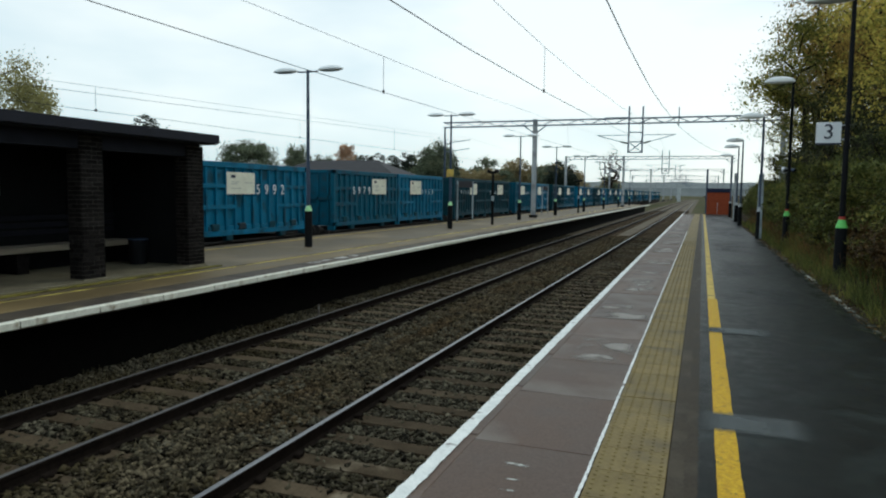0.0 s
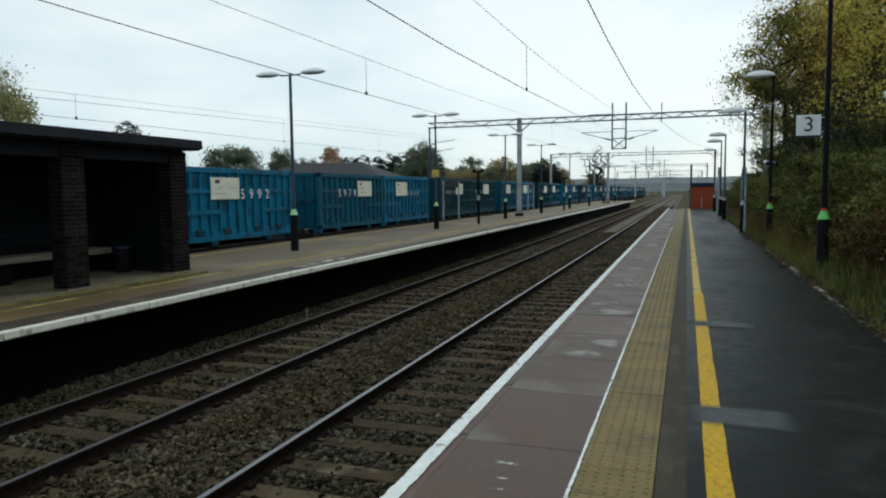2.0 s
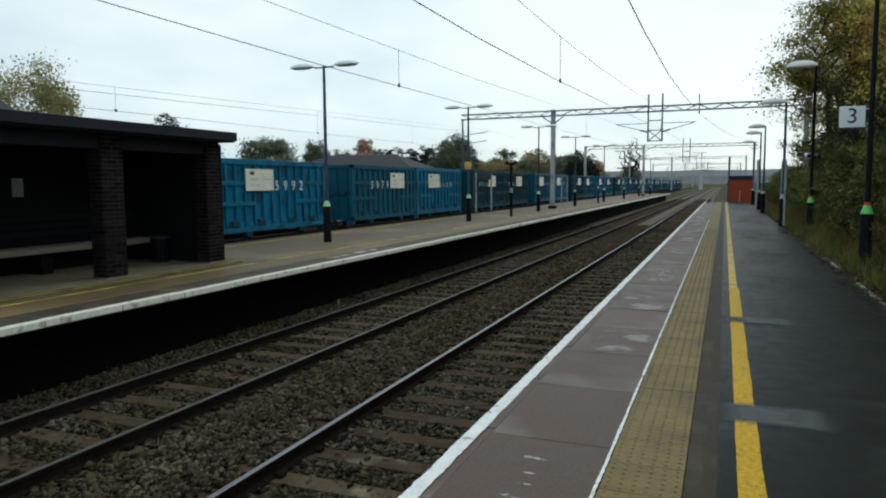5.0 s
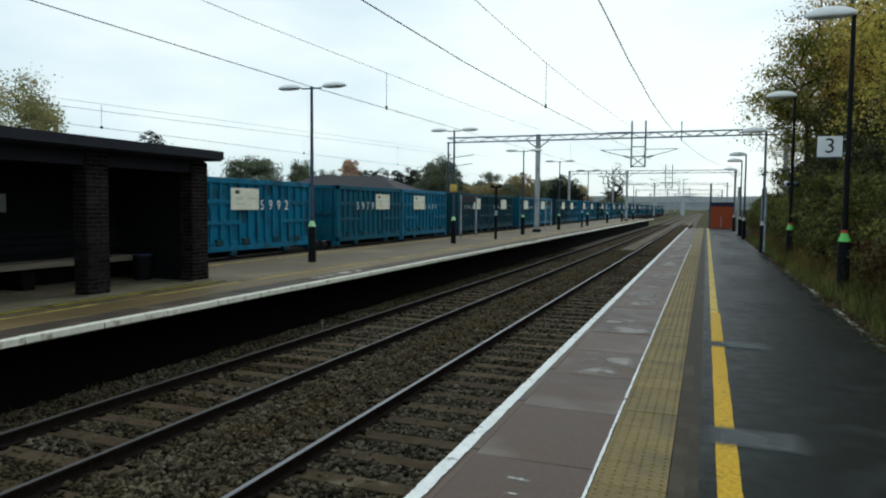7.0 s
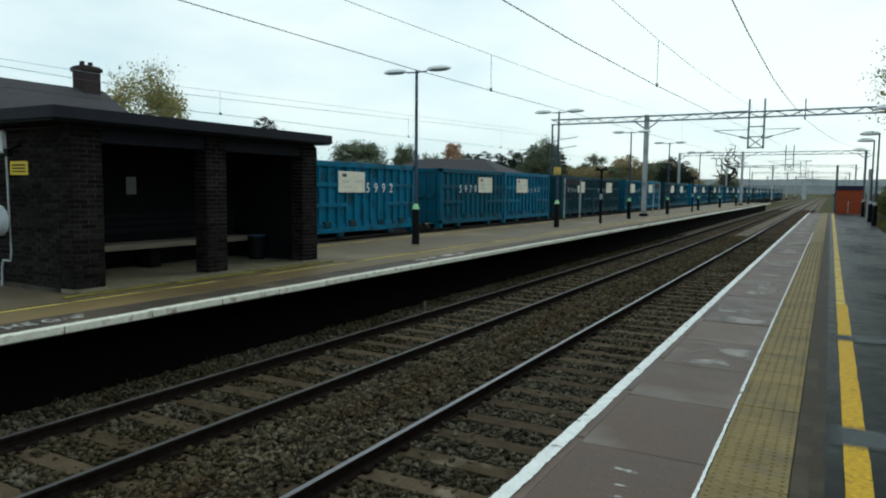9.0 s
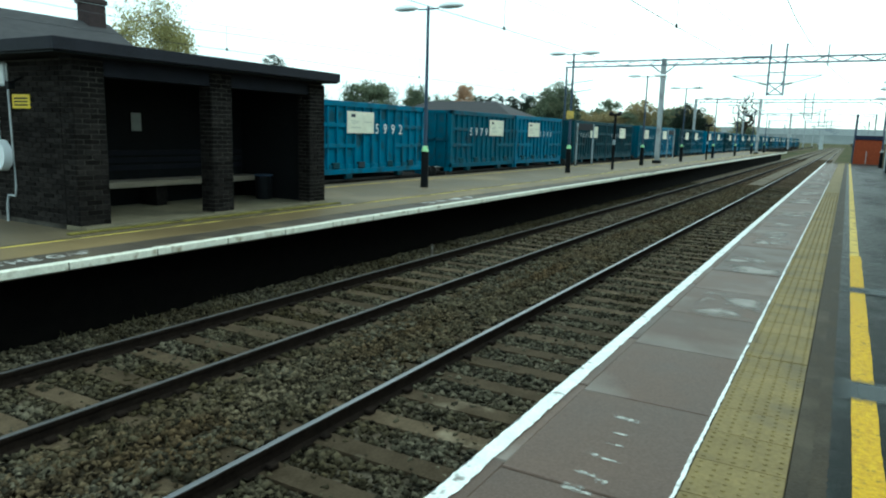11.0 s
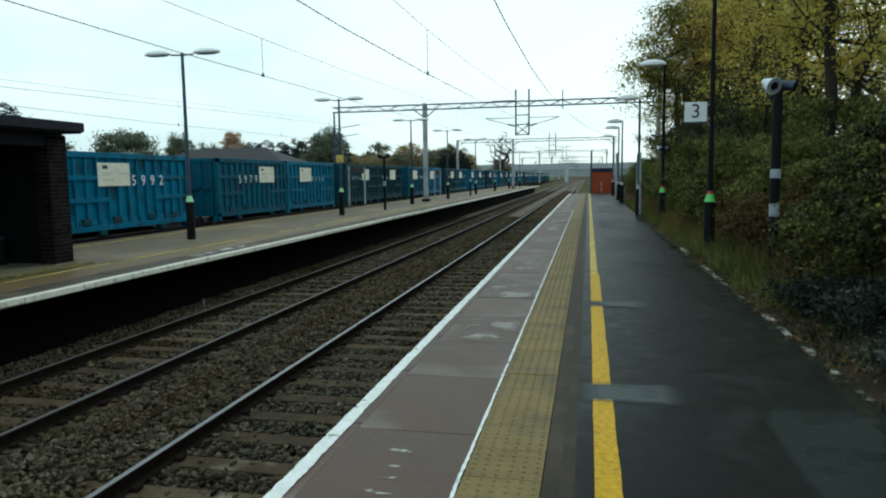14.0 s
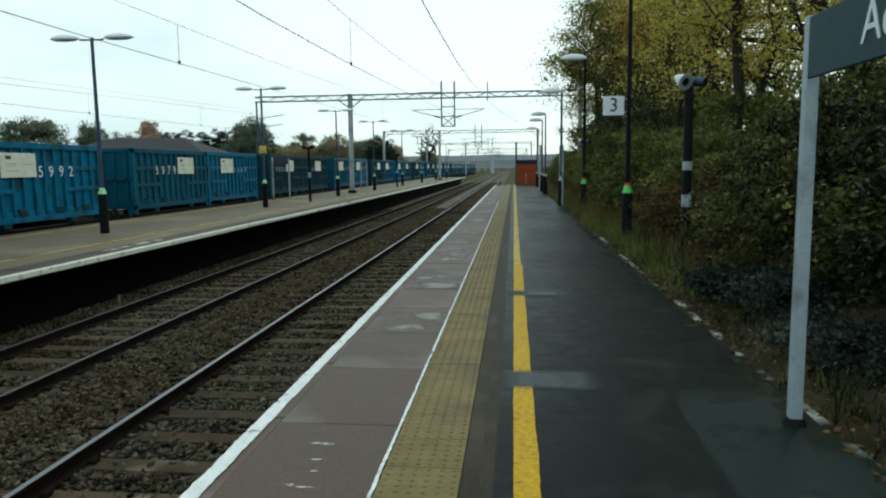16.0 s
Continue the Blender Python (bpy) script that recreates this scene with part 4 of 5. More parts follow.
g1 = portal(45.5, -16.9, 4.5, 6.05, 6.37, (-10.52, 4.3), "blue-grey lattice gantry with grey steel masts over the lines", (-4.1,))
part("side_post", rod((-16.85, 0, -1.1), (-16.85, 0, 6.1), 0.07, 0.06, 10), M_POST_BLUE, g1, "slim dark post")
part("drop_tube", rod((-1.55, 0, 7.0), (-1.55, 0, 5.80), 0.035, None, 8), M_GIRDER, g1)
for z, x1 in ((5.2, -15.0), (4.6, -15.1)):
    part("cantilever_arm", rod((-16.9, 0, z - 0.25), (x1, 0, z), 0.025, None, 6), M_GIRDER, g1)
part("stay_beam", box(-6.0, -4.6, -0.22, 0.22, 6.36, 6.44), M_GIRDER, g1)
for y, m in ((92, (-9.6, 3.2, -17)), (138, (-9.3, 3.5, -17)), (185, (-9.3, 3.5, -17)), (232, (-9.3, 3.5, -17)), (280, (-9.3, 3.5, -17))):
    portal(y, -17, 3.6, 6.05, 6.4, m, "distant lattice gantry over the lines", (-4.5,))


def run_wires(label, x, contact, mess, droppers):
    w = thing("overhead_wires", label, "wires")
    part("contact_wire", wire_tube([(x + d, y, z) for d, y, z in contact], 0.0065), M_WIRE, w)
    part("messenger_wire", wire_tube([(x + d, y, z) for d, y, z in mess], 0.005), M_STEEL, w)
    for y in droppers:
        zc = float(np.interp(y, [q[1] for q in contact], [q[2] for q in contact]))
        zm = float(np.interp(y, [q[1] for q in mess], [q[2] for q in mess]))
        xc = x + float(np.interp(y, [q[1] for q in contact], [q[0] for q in contact]))
        part("dropper", rod((xc, y, zc), (x, y, zm), 0.005, None, 5), M_WIRE, w)
        part("clip", box(xc - 0.016, xc + 0.016, y - 0.03, y + 0.03, zc - 0.02, zc + 0.05), M_WIRE, w)
    return w


run_wires("overhead contact and messenger wires of the far running line", -6.46,
          [(0, -40, 3.74), (0, 6, 3.69), (0, 10.5, 3.69), (0, 18, 3.77), (0, 30, 3.9), (0.2, 45.5, 4.05), (0, 92, 4.0), (0, 180, 4.0)],
          [(0, -40, 5.0), (0, -10, 4.42), (0, 8.8, 4.40), (0, 13.6, 4.47), (0, 18.8, 4.54), (0, 30, 4.85), (0.2, 45.5, 5.35), (0, 68, 4.7), (0, 92, 5.3), (0, 115, 4.7), (0, 138, 5.3), (0, 180, 5.0)], (13.6, 35, 60, 80))
run_wires("overhead contact and messenger wires of the near running line", -3.09,
          [(0, -40, 3.7), (0, 6.6, 3.58), (0, 9, 3.58), (0, 13.75, 3.66), (0, 20.7, 3.85), (0.02, 30.4, 4.15), (0.3, 45.5, 4.4), (0, 92, 4.0), (0, 180, 4.0)],
          [(0, -40, 5.2), (0, -5, 4.55), (0, 10.3, 4.52), (0, 14, 4.54), (0, 18.6, 4.63), (0, 28, 4.98), (0.3, 45.5, 5.6), (0, 68, 4.8), (0, 92, 5.3), (0, 115, 4.7), (0, 138, 5.3), (0, 180, 5.0)], (14.0, 36, 60, 80))
run_wires("overhead contact and messenger wires of the goods line", -15.0,
          [(0, -40, 3.7), (0, 12.9, 3.62), (0, 16.8, 3.66), (0, 22.4, 3.67), (0, 30.7, 3.75), (0, 45.5, 3.88), (0, 92, 4.0), (0, 180, 4.0)],
          [(0, -40, 5.0), (0, -5, 4.1), (0, 12.8, 4.22), (0, 16.8, 4.34), (0, 27.1, 4.66), (0, 39.7, 5.05), (0, 45.5, 5.3), (0, 68, 4.7), (0, 92, 5.3), (0, 180, 5.0)], (14.1, 24, 33, 60))
aw = thing("overhead_wires", "second messenger wire above the goods line", "wires")
part("messenger_wire", wire_tube([(-15, -40, 4.6), (-15, 11.4, 4.0), (-15, 16.8, 4.15), (-15, 27.1, 4.48), (-15, 30.5, 4.58), (-15, 45.5, 5.0)], 0.006), M_WIRE, aw)
fw = thing("feeder_wire", "single thick overhead feeder wire hung from the gantries", "wires")
part("cable", wire_tube([(-1.7, -40, 6.4), (-1.7, -15, 5.4), (-1.7, 0, 5.08), (-1.7, 8, 4.98), (-1.7, 12.6, 4.96), (-1.7, 16, 4.92), (-1.7, 23, 4.99), (-1.68, 29, 5.18), (-1.65, 34, 5.38), (-1.6, 40, 5.62), (-1.55, 45.5, 5.85)] + sag((-1.55, 45.5, 5.85), (2.5, 76, 5.9), 0.5, 14)[1:], 0.012), M_WIRE, fw)


# ---- goods train ----
CL, CW, CZ0, CZ1 = 6.1, 2.45, 0.10, 2.46


def container(paint, number="", bars=3, panel_at=0.52):
    c = thing("waste_container", "blue ribbed steel waste container with a cream notice panel", "container", (0, 0, 0), "containers on the goods train")
    s = CW / 2
    part("body", box(-s + 0.07, s - 0.07, 0.06, CL - 0.06, CZ0 + 0.12, CZ1 - 0.05), paint, c, "flat steel shell behind the ribs")
    for x in (s, -s):
        o = 1 if x > 0 else -1
        for z0, z1 in ((CZ1 - 0.17, CZ1), (CZ0 + 0.10, CZ0 + 0.26)):
            part("side_rail", box(min(x, x - o * 0.09), max(x, x - o * 0.09), 0.0, CL, z0, z1, 0.008), paint, c)
        n = 13
        for i in range(n + 1):
            y = 0.08 + (CL - 0.16) * i / n
            w = 0.075 if i not in (0, n) else 0.11
            part("rib", box(min(x - o * 0.005, x - o * 0.08), max(x - o * 0.005, x - o * 0.08), y - w / 2, y + w / 2, CZ0 + 0.26, CZ1 - 0.17, 0.006), paint, c)
        for ya, yb in ((0.10, 1.95), (CL - 1.95, CL - 0.10)):
            for z in (1.02, 1.66):
                part("cross_rail", box(min(x - o * 0.012, x - o * 0.08), max(x - o * 0.012, x - o * 0.08), ya, yb, z, z + 0.13, 0.006), paint, c)
        for i in range(n):
            y = 0.08 + (CL - 0.16) * (i + 0.5) / n
            part("sill_plate", box(min(x - o * 0.02, x - o * 0.085), max(x - o * 0.02, x - o * 0.085), y - 0.15, y + 0.15, CZ0 + 0.262, CZ0 + 0.40, 0.006), paint, c)
        for ya in (1.42, CL - 1.76):
            part("splayed_foot", box(min(x + o * 0.006, x - o * 0.2), max(x + o * 0.006, x - o * 0.2), ya, ya + 0.34, CZ0 - 0.06, CZ0 + 0.12, 0.03), M_BLUES[2], c, "dark dirty foot casting")
        # Raised boxes whose dark paint stands for the shade of the pocket recesses.
        for ya in (0.75, 2.05, CL - 2.4, CL - 1.1):
            part("lifting_pocket", box(min(x + o * 0.02, x - o * 0.09), max(x + o * 0.02, x - o * 0.09), ya, ya + 0.34, CZ0 + 0.27, CZ0 + 0.47, 0.02), M_BLUES[2], c, "lifting pocket, recess shade in its dark paint")
        for ya in (0.0, CL - 0.16):
            part("corner_post", box(min(x, x - o * 0.16), max(x, x - o * 0.16), ya, ya + 0.16, CZ0, CZ1, 0.008), paint, c)
            part("corner_foot", box(min(x + o * 0.004, x - o * 0.3), max(x + o * 0.004, x - o * 0.3), ya - 0.01, ya + 0.17, CZ0 - 0.06, CZ0 + 0.11, 0.01), paint, c)
    for y in (0.0, CL):
        o = 1 if y > 0 else -1
        for i in range(5):
            x = -s + 0.3 + i * (CW - 0.6) / 4
            part("end_rib", box(x - 0.04, x + 0.04, min(y, y - o * 0.06), max(y, y - o * 0.06), CZ0 + 0.2, CZ1 - 0.1), paint, c)
        part("end_rail", box(-s + 0.1, s - 0.1, min(y, y - o * 0.07), max(y, y - o * 0.07), CZ1 - 0.14, CZ1 - 0.01), paint, c)
        part("end_rail", box(-s + 0.1, s - 0.1, min(y, y - o * 0.07), max(y, y - o * 0.07), 1.25, 1.38), paint, c)
    y0 = CL * panel_at - 0.75
    pn = part("notice_panel", box(s, s + 0.012, y0, y0 + 1.42, 1.48, 2.16), M_PANEL, c, "cream notice panel")
    part("emblem", box(s + 0.012, s + 0.016, y0 + 0.20, y0 + 0.42, 1.98, 2.08), M_NAVY, pn)
    for z, a, b in ((1.86, 0.2, 0.62), (1.80, 0.2, 0.55), (1.66, 0.2, 0.7), (1.84, 0.9, 1.3)):
        part("print_bar", box(s + 0.012, s + 0.015, y0 + a, y0 + b, z - 0.01, z + 0.01), M_BARS, pn)
    side = 1 if panel_at < 0.55 else -1
    for i in range(4):
        yc = (y0 + 1.62 + i * 0.47) if side > 0 else (y0 - 1.7 + i * 0.47)
        if number:
            lettering(number[i], 0.46, M_NUMBER, c, Matrix.Translation((s + 0.004, yc, 1.62)) @ Matrix.Rotation(radians(90), 4, "Z") @ Matrix.Rotation(radians(90), 4, "X"), "digit")
        else:
            part("digit_bar", box(s - 0.004, s + 0.006, yc - 0.025, yc + 0.025, 1.50, 1.74), M_NUMBER, c)
    return c


def wagon():
    w = thing("container_wagon", "black flat wagon of the goods train on rusty wheels", "wagon", (0, 0, 0), "wagons of the goods train")
    ln = 2 * CL + 0.16
    for x in (-0.95, 0.95):
        part("sole_bar", box(x - 0.07, x + 0.07, -0.35, ln + 0.35, -0.22, 0.035, 0.01), M_WAGON, w)
    part("deck", box(-1.15, 1.15, -0.2, ln + 0.2, -0.02, 0.03), M_WAGON, w)
    for y in (-0.35, ln + 0.23):
        part("headstock", box(-1.2, 1.2, y, y + 0.12, -0.28, 0.06, 0.01), M_WAGON, w)
    for y, o in ((-0.35, -1), (ln + 0.35, 1)):
        for x in (-0.87, 0.87):
            b = part("buffer", rod((x, y, 0.08), (x, y + o * 0.42, 0.08), 0.09, None, 12), M_WAGON, w)
            part("buffer_head", rod((x, y + o * 0.42, 0.08), (x, y + o * 0.47, 0.08), 0.2, None, 16), M_WAGON, b)
        part("coupling", rod((0, y, 0.0), (0, y + o * 0.6, -0.05), 0.05, None, 8), M_WAGON, w)
    for yb in (1.7, ln - 1.7):
        for dy in (-0.9, 0.9):
            ws = part("axle", rod((-0.95, yb + dy, RAIL_Z + 0.42), (0.95, yb + dy, RAIL_Z + 0.42), 0.07, None, 10), M_WAGON, w)
            for x in (-0.75, 0.75):
                part("wheel", rod((x - 0.06, yb + dy, RAIL_Z + 0.42), (x + 0.06, yb + dy, RAIL_Z + 0.42), 0.42, None, 24), M_WAGON, ws, "dark steel wheel")
        for x in (-1.0, 1.0):
            part("bogie_frame", box(x - 0.06, x + 0.06, yb - 1.2, yb + 1.2, RAIL_Z + 0.42, RAIL_Z + 0.66, 0.03), M_WAGON, w)
    return w


PITCH, FIRST, TX = 14.35, 10.05, -14.93
protos = [container(M_BLUES[0], "5992", panel_at=0.36), container(M_BLUES[1], "5979", panel_at=0.68), container(M_BLUES[0], panel_at=0.36), container(M_BLUES[2], panel_at=0.60), container(M_BLUES[1], panel_at=0.36)]
base_wagon = wagon()
base_wagon.matrix_basis = pose(TX, FIRST, 0.0)
used = set()
order = [2, 0, 1, 2, 3, 3, 4, 2, 3, 4, 2, 4, 3, 2, 4, 3, 2, 4, 4, 2, 3, 4, 2, 3, 4, 2, 3, 4, 2, 4, 3, 2, 4, 3]
for k in range(17):
    y0 = FIRST + PITCH * k
    if k:
        copy_thing(base_wagon, pose(TX, y0, 0.0))
    for j in range(2):
        i = order[2 * k + j]
        m = pose(TX, y0 + j * (CL + 0.14), 0.0)
        if i in used:
            copy_thing(protos[i], m)
        else:
            protos[i].matrix_basis = m
            used.add(i)


# ---- buildings ----
def hut():
    h = thing("brick_hut", "small orange-red brick hut with a navy roof edge", "hut", (1.30, 64.0, 0))
    part("wall", box(-0.92, 0.92, 0, 2.4, -0.3, 1.86), M_REDHUT, h, "orange-red brick wall")
    part("roof", box(-0.98, 0.98, -0.06, 2.5, 1.86, 2.2, 0.02), M_NAVYROOF, h, "navy flat roof edge")
    part("handrail", rod((-0.1, -0.5, 0), (-0.1, -0.5, 1.0), 0.025, None, 8), M_STEEL, h)
    return h


hut()
pole = thing("signal_post", "plain dark grey post beside the brick hut", "post", (0.35, 67, -0.3))
part("pole", rod((0, 0, -0.8), (0, 0, 4.2), 0.11, 0.09, 10), M_POST_BLUE, pole)
pole2 = thing("signal_post", "pale grey steel post beside the verge", "post", (2.02, 50, 0))
part("pole", box(-0.1, 0.1, -0.1, 0.1, 0, 3.1, 0.01), M_STEEL, pole2)


def bungalow(at, w, d, eave, ridge, label):
    h = thing("bungalow", label, "house", at)
    part("wall", box(-w / 2 + 0.5, w / 2 - 0.5, -d / 2 + 0.5, d / 2 - 0.5, -0.2, eave), M_HOUSEWALL, h, "brown brick wall")
    bm = bmesh.new()
    lo = [bm.verts.new(p) for p in ((-w / 2, -d / 2, eave - 0.1), (w / 2, -d / 2, eave - 0.1), (w / 2, d / 2, eave - 0.1), (-w / 2, d / 2, eave - 0.1))]
    r0, r1 = bm.verts.new((-w / 2 + w * 0.25, 0, ridge)), bm.verts.new((w / 2 - w * 0.27, 0, ridge))
    for f in ((lo[0], lo[1], r1, r0), (lo[1], lo[2], r1), (lo[2], lo[3], r0, r1), (lo[3], lo[0], r0), (lo[3], lo[2], lo[1], lo[0])):
        bm.faces.new(f)
    part("roof", bm, M_SLATE, h, "dark tiled hipped roof")
    for x in (-w * 0.3, -w * 0.05, w * 0.22):
        wd = part("window", box(x - 0.7, x + 0.7, -d / 2 + 0.44, -d / 2 + 0.52, 0.9, 2.1), M_GLASS_DARK, h)
        part("window_frame", box(x - 0.78, x + 0.78, -d / 2 + 0.47, -d / 2 + 0.51, 0.82, 2.18), M_SIGNWHITE, wd)
    return h


bungalow((-36.0, 66.5, -1.0), 16.5, 9, 3.95, 5.85, "low brown brick bungalow with a dark hipped roof")


def gabled_house(at, turn):
    h = thing("station_house", "brick station house with slate roof and brick chimney", "house", at, turn=turn)
    part("wall", box(-6, 6, -3.5, 3.5, 0, 4.4), M_HOUSEWALL, h)
    bm = extrude_profile([(-3.9, 4.1), (3.9, 4.1), (0, 6.42)], -6.3, 6.3)
    bmesh.ops.rotate(bm, verts=bm.verts, cent=(0, 0, 0), matrix=Matrix.Rotation(radians(90), 3, "Z"))
    part("roof", bm, M_SLATE, h, "grey slate pitched roof")
    ch = part("chimney", box(5.2, 5.95, -0.35, 0.35, 5.4, 7.3, 0.02), M_CHIMNEY, h, "dark red brick chimney")
    part("chimney_cap", box(5.14, 6.01, -0.41, 0.41, 7.08, 7.24, 0.02), M_CHIMNEY, ch)
    for x in (5.4, 5.75):
        part("chimney_pot", rod((x, 0, 7.3), (x, 0, 7.48), 0.1, 0.09, 10), M_CHIMNEY, ch)
    return h


gabled_house((-26.0, 12.0, -1.0), 90)
bridge = thing("road_bridge", "distant pale concrete road bridge across the lines", "bridge", (0, 300, 0))
part("deck", box(-60, 60, -3, 3, 4.3, 5.7), M_CONCRETE, bridge)
part("parapet", box(-60, 60, -3.2, -3, 5.7, 6.5), M_CONCRETE, bridge)
for x in (-20, -9, 5, 16):
    part("pier", box(x - 0.6, x + 0.6, -2.5, 2.5, -1.2, 4.3), M_CONCRETE, bridge)
mp = thing("marker_post", "short pale marker post beside the rails", "post", (-7.75, 13.1, BED))
part("stake", box(-0.018, 0.018, -0.018, 0.018, -0.05, 0.27, 0.005), M_WHITE_OLD, mp)


# ---- plants on the bank ----
maple = plant("tree", "tall autumn tree with yellow-green leaves on the bank", "tree", 11, 12.5, 8.5, 2.6, 140, 19000, 0.12, L_YELLOW, 0.36, (7.4, 27.0, 0.6), 0.2, "trees on the bank")
maple2 = plant("tree", "autumn tree with thinning yellow leaves on the bank", "tree", 12, 11.0, 7.0, 2.0, 110, 12000, 0.11, L_YELLOW, 0.32, (6.6, 19.0, 0.6), 0.17, "trees on the bank")
rusty = plant("tree", "thin rusty-leaved tree on the bank", "tree", 13, 10.5, 6.5, 3.0, 140, 14000, 0.095, L_RUST, 0.36, (5.5, 37.0, 0.5), 0.15, "trees on the bank")
dark = plant("tree", "dense green tree on the bank", "tree", 14, 10.0, 6.5, 1.2, 100, 11000, 0.11, L_OLIVE, 0.32, (9.8, 35.0, 0.8), 0.17, "trees on the bank")
for ob, at, turn, size, tall in (
    (maple, (8.0, 41, 0.4), 140, 1.1, 0.9), (maple2, (7.6, 47, 0.6), 30, 1.0, 0.95),
    (rusty, (7.5, 31, 0.7), 120, 1.1, 1.1), (rusty, (6.2, 35, 0.5), 250, 1.2, 1.12), 
    (dark, (8.0, 40, 0.8), 10, 1.0, 0.9),
    (dark, (7.0, 58, 0.8), 77, 0.9, 0.75), (dark, (10.0, 50, 0.9), 177, 1.1, 1.0)):
    again(ob, at, turn, size, tall)

trunky = plant("tree", "dark-trunked tree with sparse yellowing leaves behind the bushes", "tree", 19, 11.5, 6.0, 4.4, 100, 6500, 0.11, L_YELLOW, 0.3, (5.3, 17.0, 0.5), 0.26, "trees on the bank")
again(trunky, (5.9, 21.8, 0.6), 140, 1.05, 1.0)
overhang = plant("tree", "dense olive-green tree leaning over the platform verge", "tree", 20, 9.9, 6.0, 3.3, 130, 20000, 0.12, L_OLIVE, 0.34, (4.4, 36.0, 0.4), 0.17, "trees on the bank")
thicket = plant("tree", "leafy olive hedge tree behind the bushes", "tree", 15, 6.0, 4.2, 1.5, 60, 4500, 0.10, L_BUSH_WARM, 0.24, (8.6, 5.0, 0.8), 0.09, "trees on the bank")
rt = random.Random(17)
thicket_b = plant("tree", "olive-green hedge tree behind the bushes, canopy shade in its leaf tones", "tree", 16, 5.2, 4.2, 0.5, 60, 5200, 0.11, L_SHADE, 0.22, (8.4, 14.0, 0.8), 0.09, "trees on the bank")
sapling = plant("tree", "thin sapling with bare stems and few leaves", "tree", 18, 8.0, 3.6, 1.2, 90, 1800, 0.11, L_YELLOW, 0.3, (6.6, 15.5, 0.6), 0.1, "trees on the bank")
for at, turn, size in (((7.2, 11.0, 0.8), 40, 1.0), ((6.4, 13.4, 0.7), 110, 0.9), ((7.6, 17.2, 0.8), 200, 1.05), ((6.2, 20.5, 0.7), 260, 0.95), ((6.0, 24.0, 0.6), 310, 1.0), ((7.0, 8.0, 0.8), 150, 0.85), ((6.6, 29.5, 0.6), 20, 1.1)):
    again(sapling, at, turn, size)
for i in range(8):
    again(thicket if i < 2 else thicket_b, (8.3 + rt.uniform(-0.9, 1.4), 1.0 + i * 7.0 + rt.uniform(-1.0, 1.0), 0.9), rt.uniform(0, 360), rt.uniform(0.75, 1.15), rt.uniform(0.75, 1.1))
for at, turn, size, tall in (((5.2, 32.5, 0.5), 30, 0.95, 1.2), ((5.4, 27.5, 0.6), 150, 0.9, 1.15), ((5.6, 23.2, 0.6), 240, 0.85, 1.1), ((4.9, 41.0, 0.5), 310, 0.95, 1.1)):
    again(thicket_b, at, turn, size, tall)
bush_a = plant("bush", "dense green bush on the bank, shade in its near-black leaves", "bush", 21, 2.5, 2.6, 0.15, 44, 6500, 0.085, L_BUSH, 0.15, (3.9, 6.0, 0.25), 0.03, "bushes on the bank", multi=True)
bush_b = plant("bush", "mid-green bush with some yellow leaves on the bank", "bush", 22, 2.3, 2.4, 0.1, 44, 6500, 0.085, L_BUSH_WARM, 0.15, (4.0, 9.0, 0.25), 0.03, "bushes on the bank", multi=True)
bush_d = plant("bush", "olive-green bush with yellowing tips on the bank", "bush", 26, 2.5, 2.5, 0.1, 46, 7500, 0.09, L_MID, 0.16, (3.9, 18.0, 0.15), 0.03, "bushes on the bank", multi=True)
bush_c = plant("bush", "brown and dry undergrowth bush on the bank", "bush", 23, 1.3, 1.7, 0.03, 90, 6500, 0.07, L_BROWN, 0.17, (3.5, 12.9, 0.1), 0.02, "bushes on the bank", multi=True)
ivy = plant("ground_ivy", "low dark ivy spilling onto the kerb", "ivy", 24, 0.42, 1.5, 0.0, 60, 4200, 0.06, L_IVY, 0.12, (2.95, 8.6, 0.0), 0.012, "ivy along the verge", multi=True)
rb = random.Random(5)
for i in range(38):
    y = 1.5 + i * 1.5 + rb.uniform(-0.4, 0.4)
    # The shade-toned bush is kept to the near stretch of bank.
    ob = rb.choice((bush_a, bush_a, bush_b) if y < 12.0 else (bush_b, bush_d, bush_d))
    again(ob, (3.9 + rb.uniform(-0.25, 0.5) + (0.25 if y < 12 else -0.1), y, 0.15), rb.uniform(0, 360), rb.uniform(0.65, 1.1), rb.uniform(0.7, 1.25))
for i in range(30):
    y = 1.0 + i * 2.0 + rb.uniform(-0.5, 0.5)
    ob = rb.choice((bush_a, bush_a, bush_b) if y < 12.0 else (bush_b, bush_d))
    again(ob, (6.0 + rb.uniform(-0.6, 0.8), y, 0.6), rb.uniform(0, 360), rb.uniform(0.95, 1.3), rb.uniform(0.8, 1.15))
for at, turn, size, tall in (((3.25, 10.7, 0.1), 30, 0.62, 0.8), ((3.4, 9.3, 0.1), 120, 0.7, 0.9), ((3.3, 13.3, 0.1), 200, 0.6, 0.8)):
    again(bush_b, at, turn, size, tall)
for i in range(15):
    y = 10.5 + i * 2.4 + rb.uniform(-0.4, 0.4)
    again(bush_c, (3.35 + rb.uniform(-0.1, 0.25), y, 0.05), rb.uniform(0, 360), rb.uniform(0.55, 0.95), rb.uniform(0.7, 1.2))
for i in range(16):
    y = 2.2 + i * 0.75 + rb.uniform(-0.2, 0.2)
    again(ivy, (2.95 + rb.uniform(-0.05, 0.3), y, -0.02), rb.uniform(0, 360), rb.uniform(0.6, 1.0), rb.uniform(0.7, 1.3))

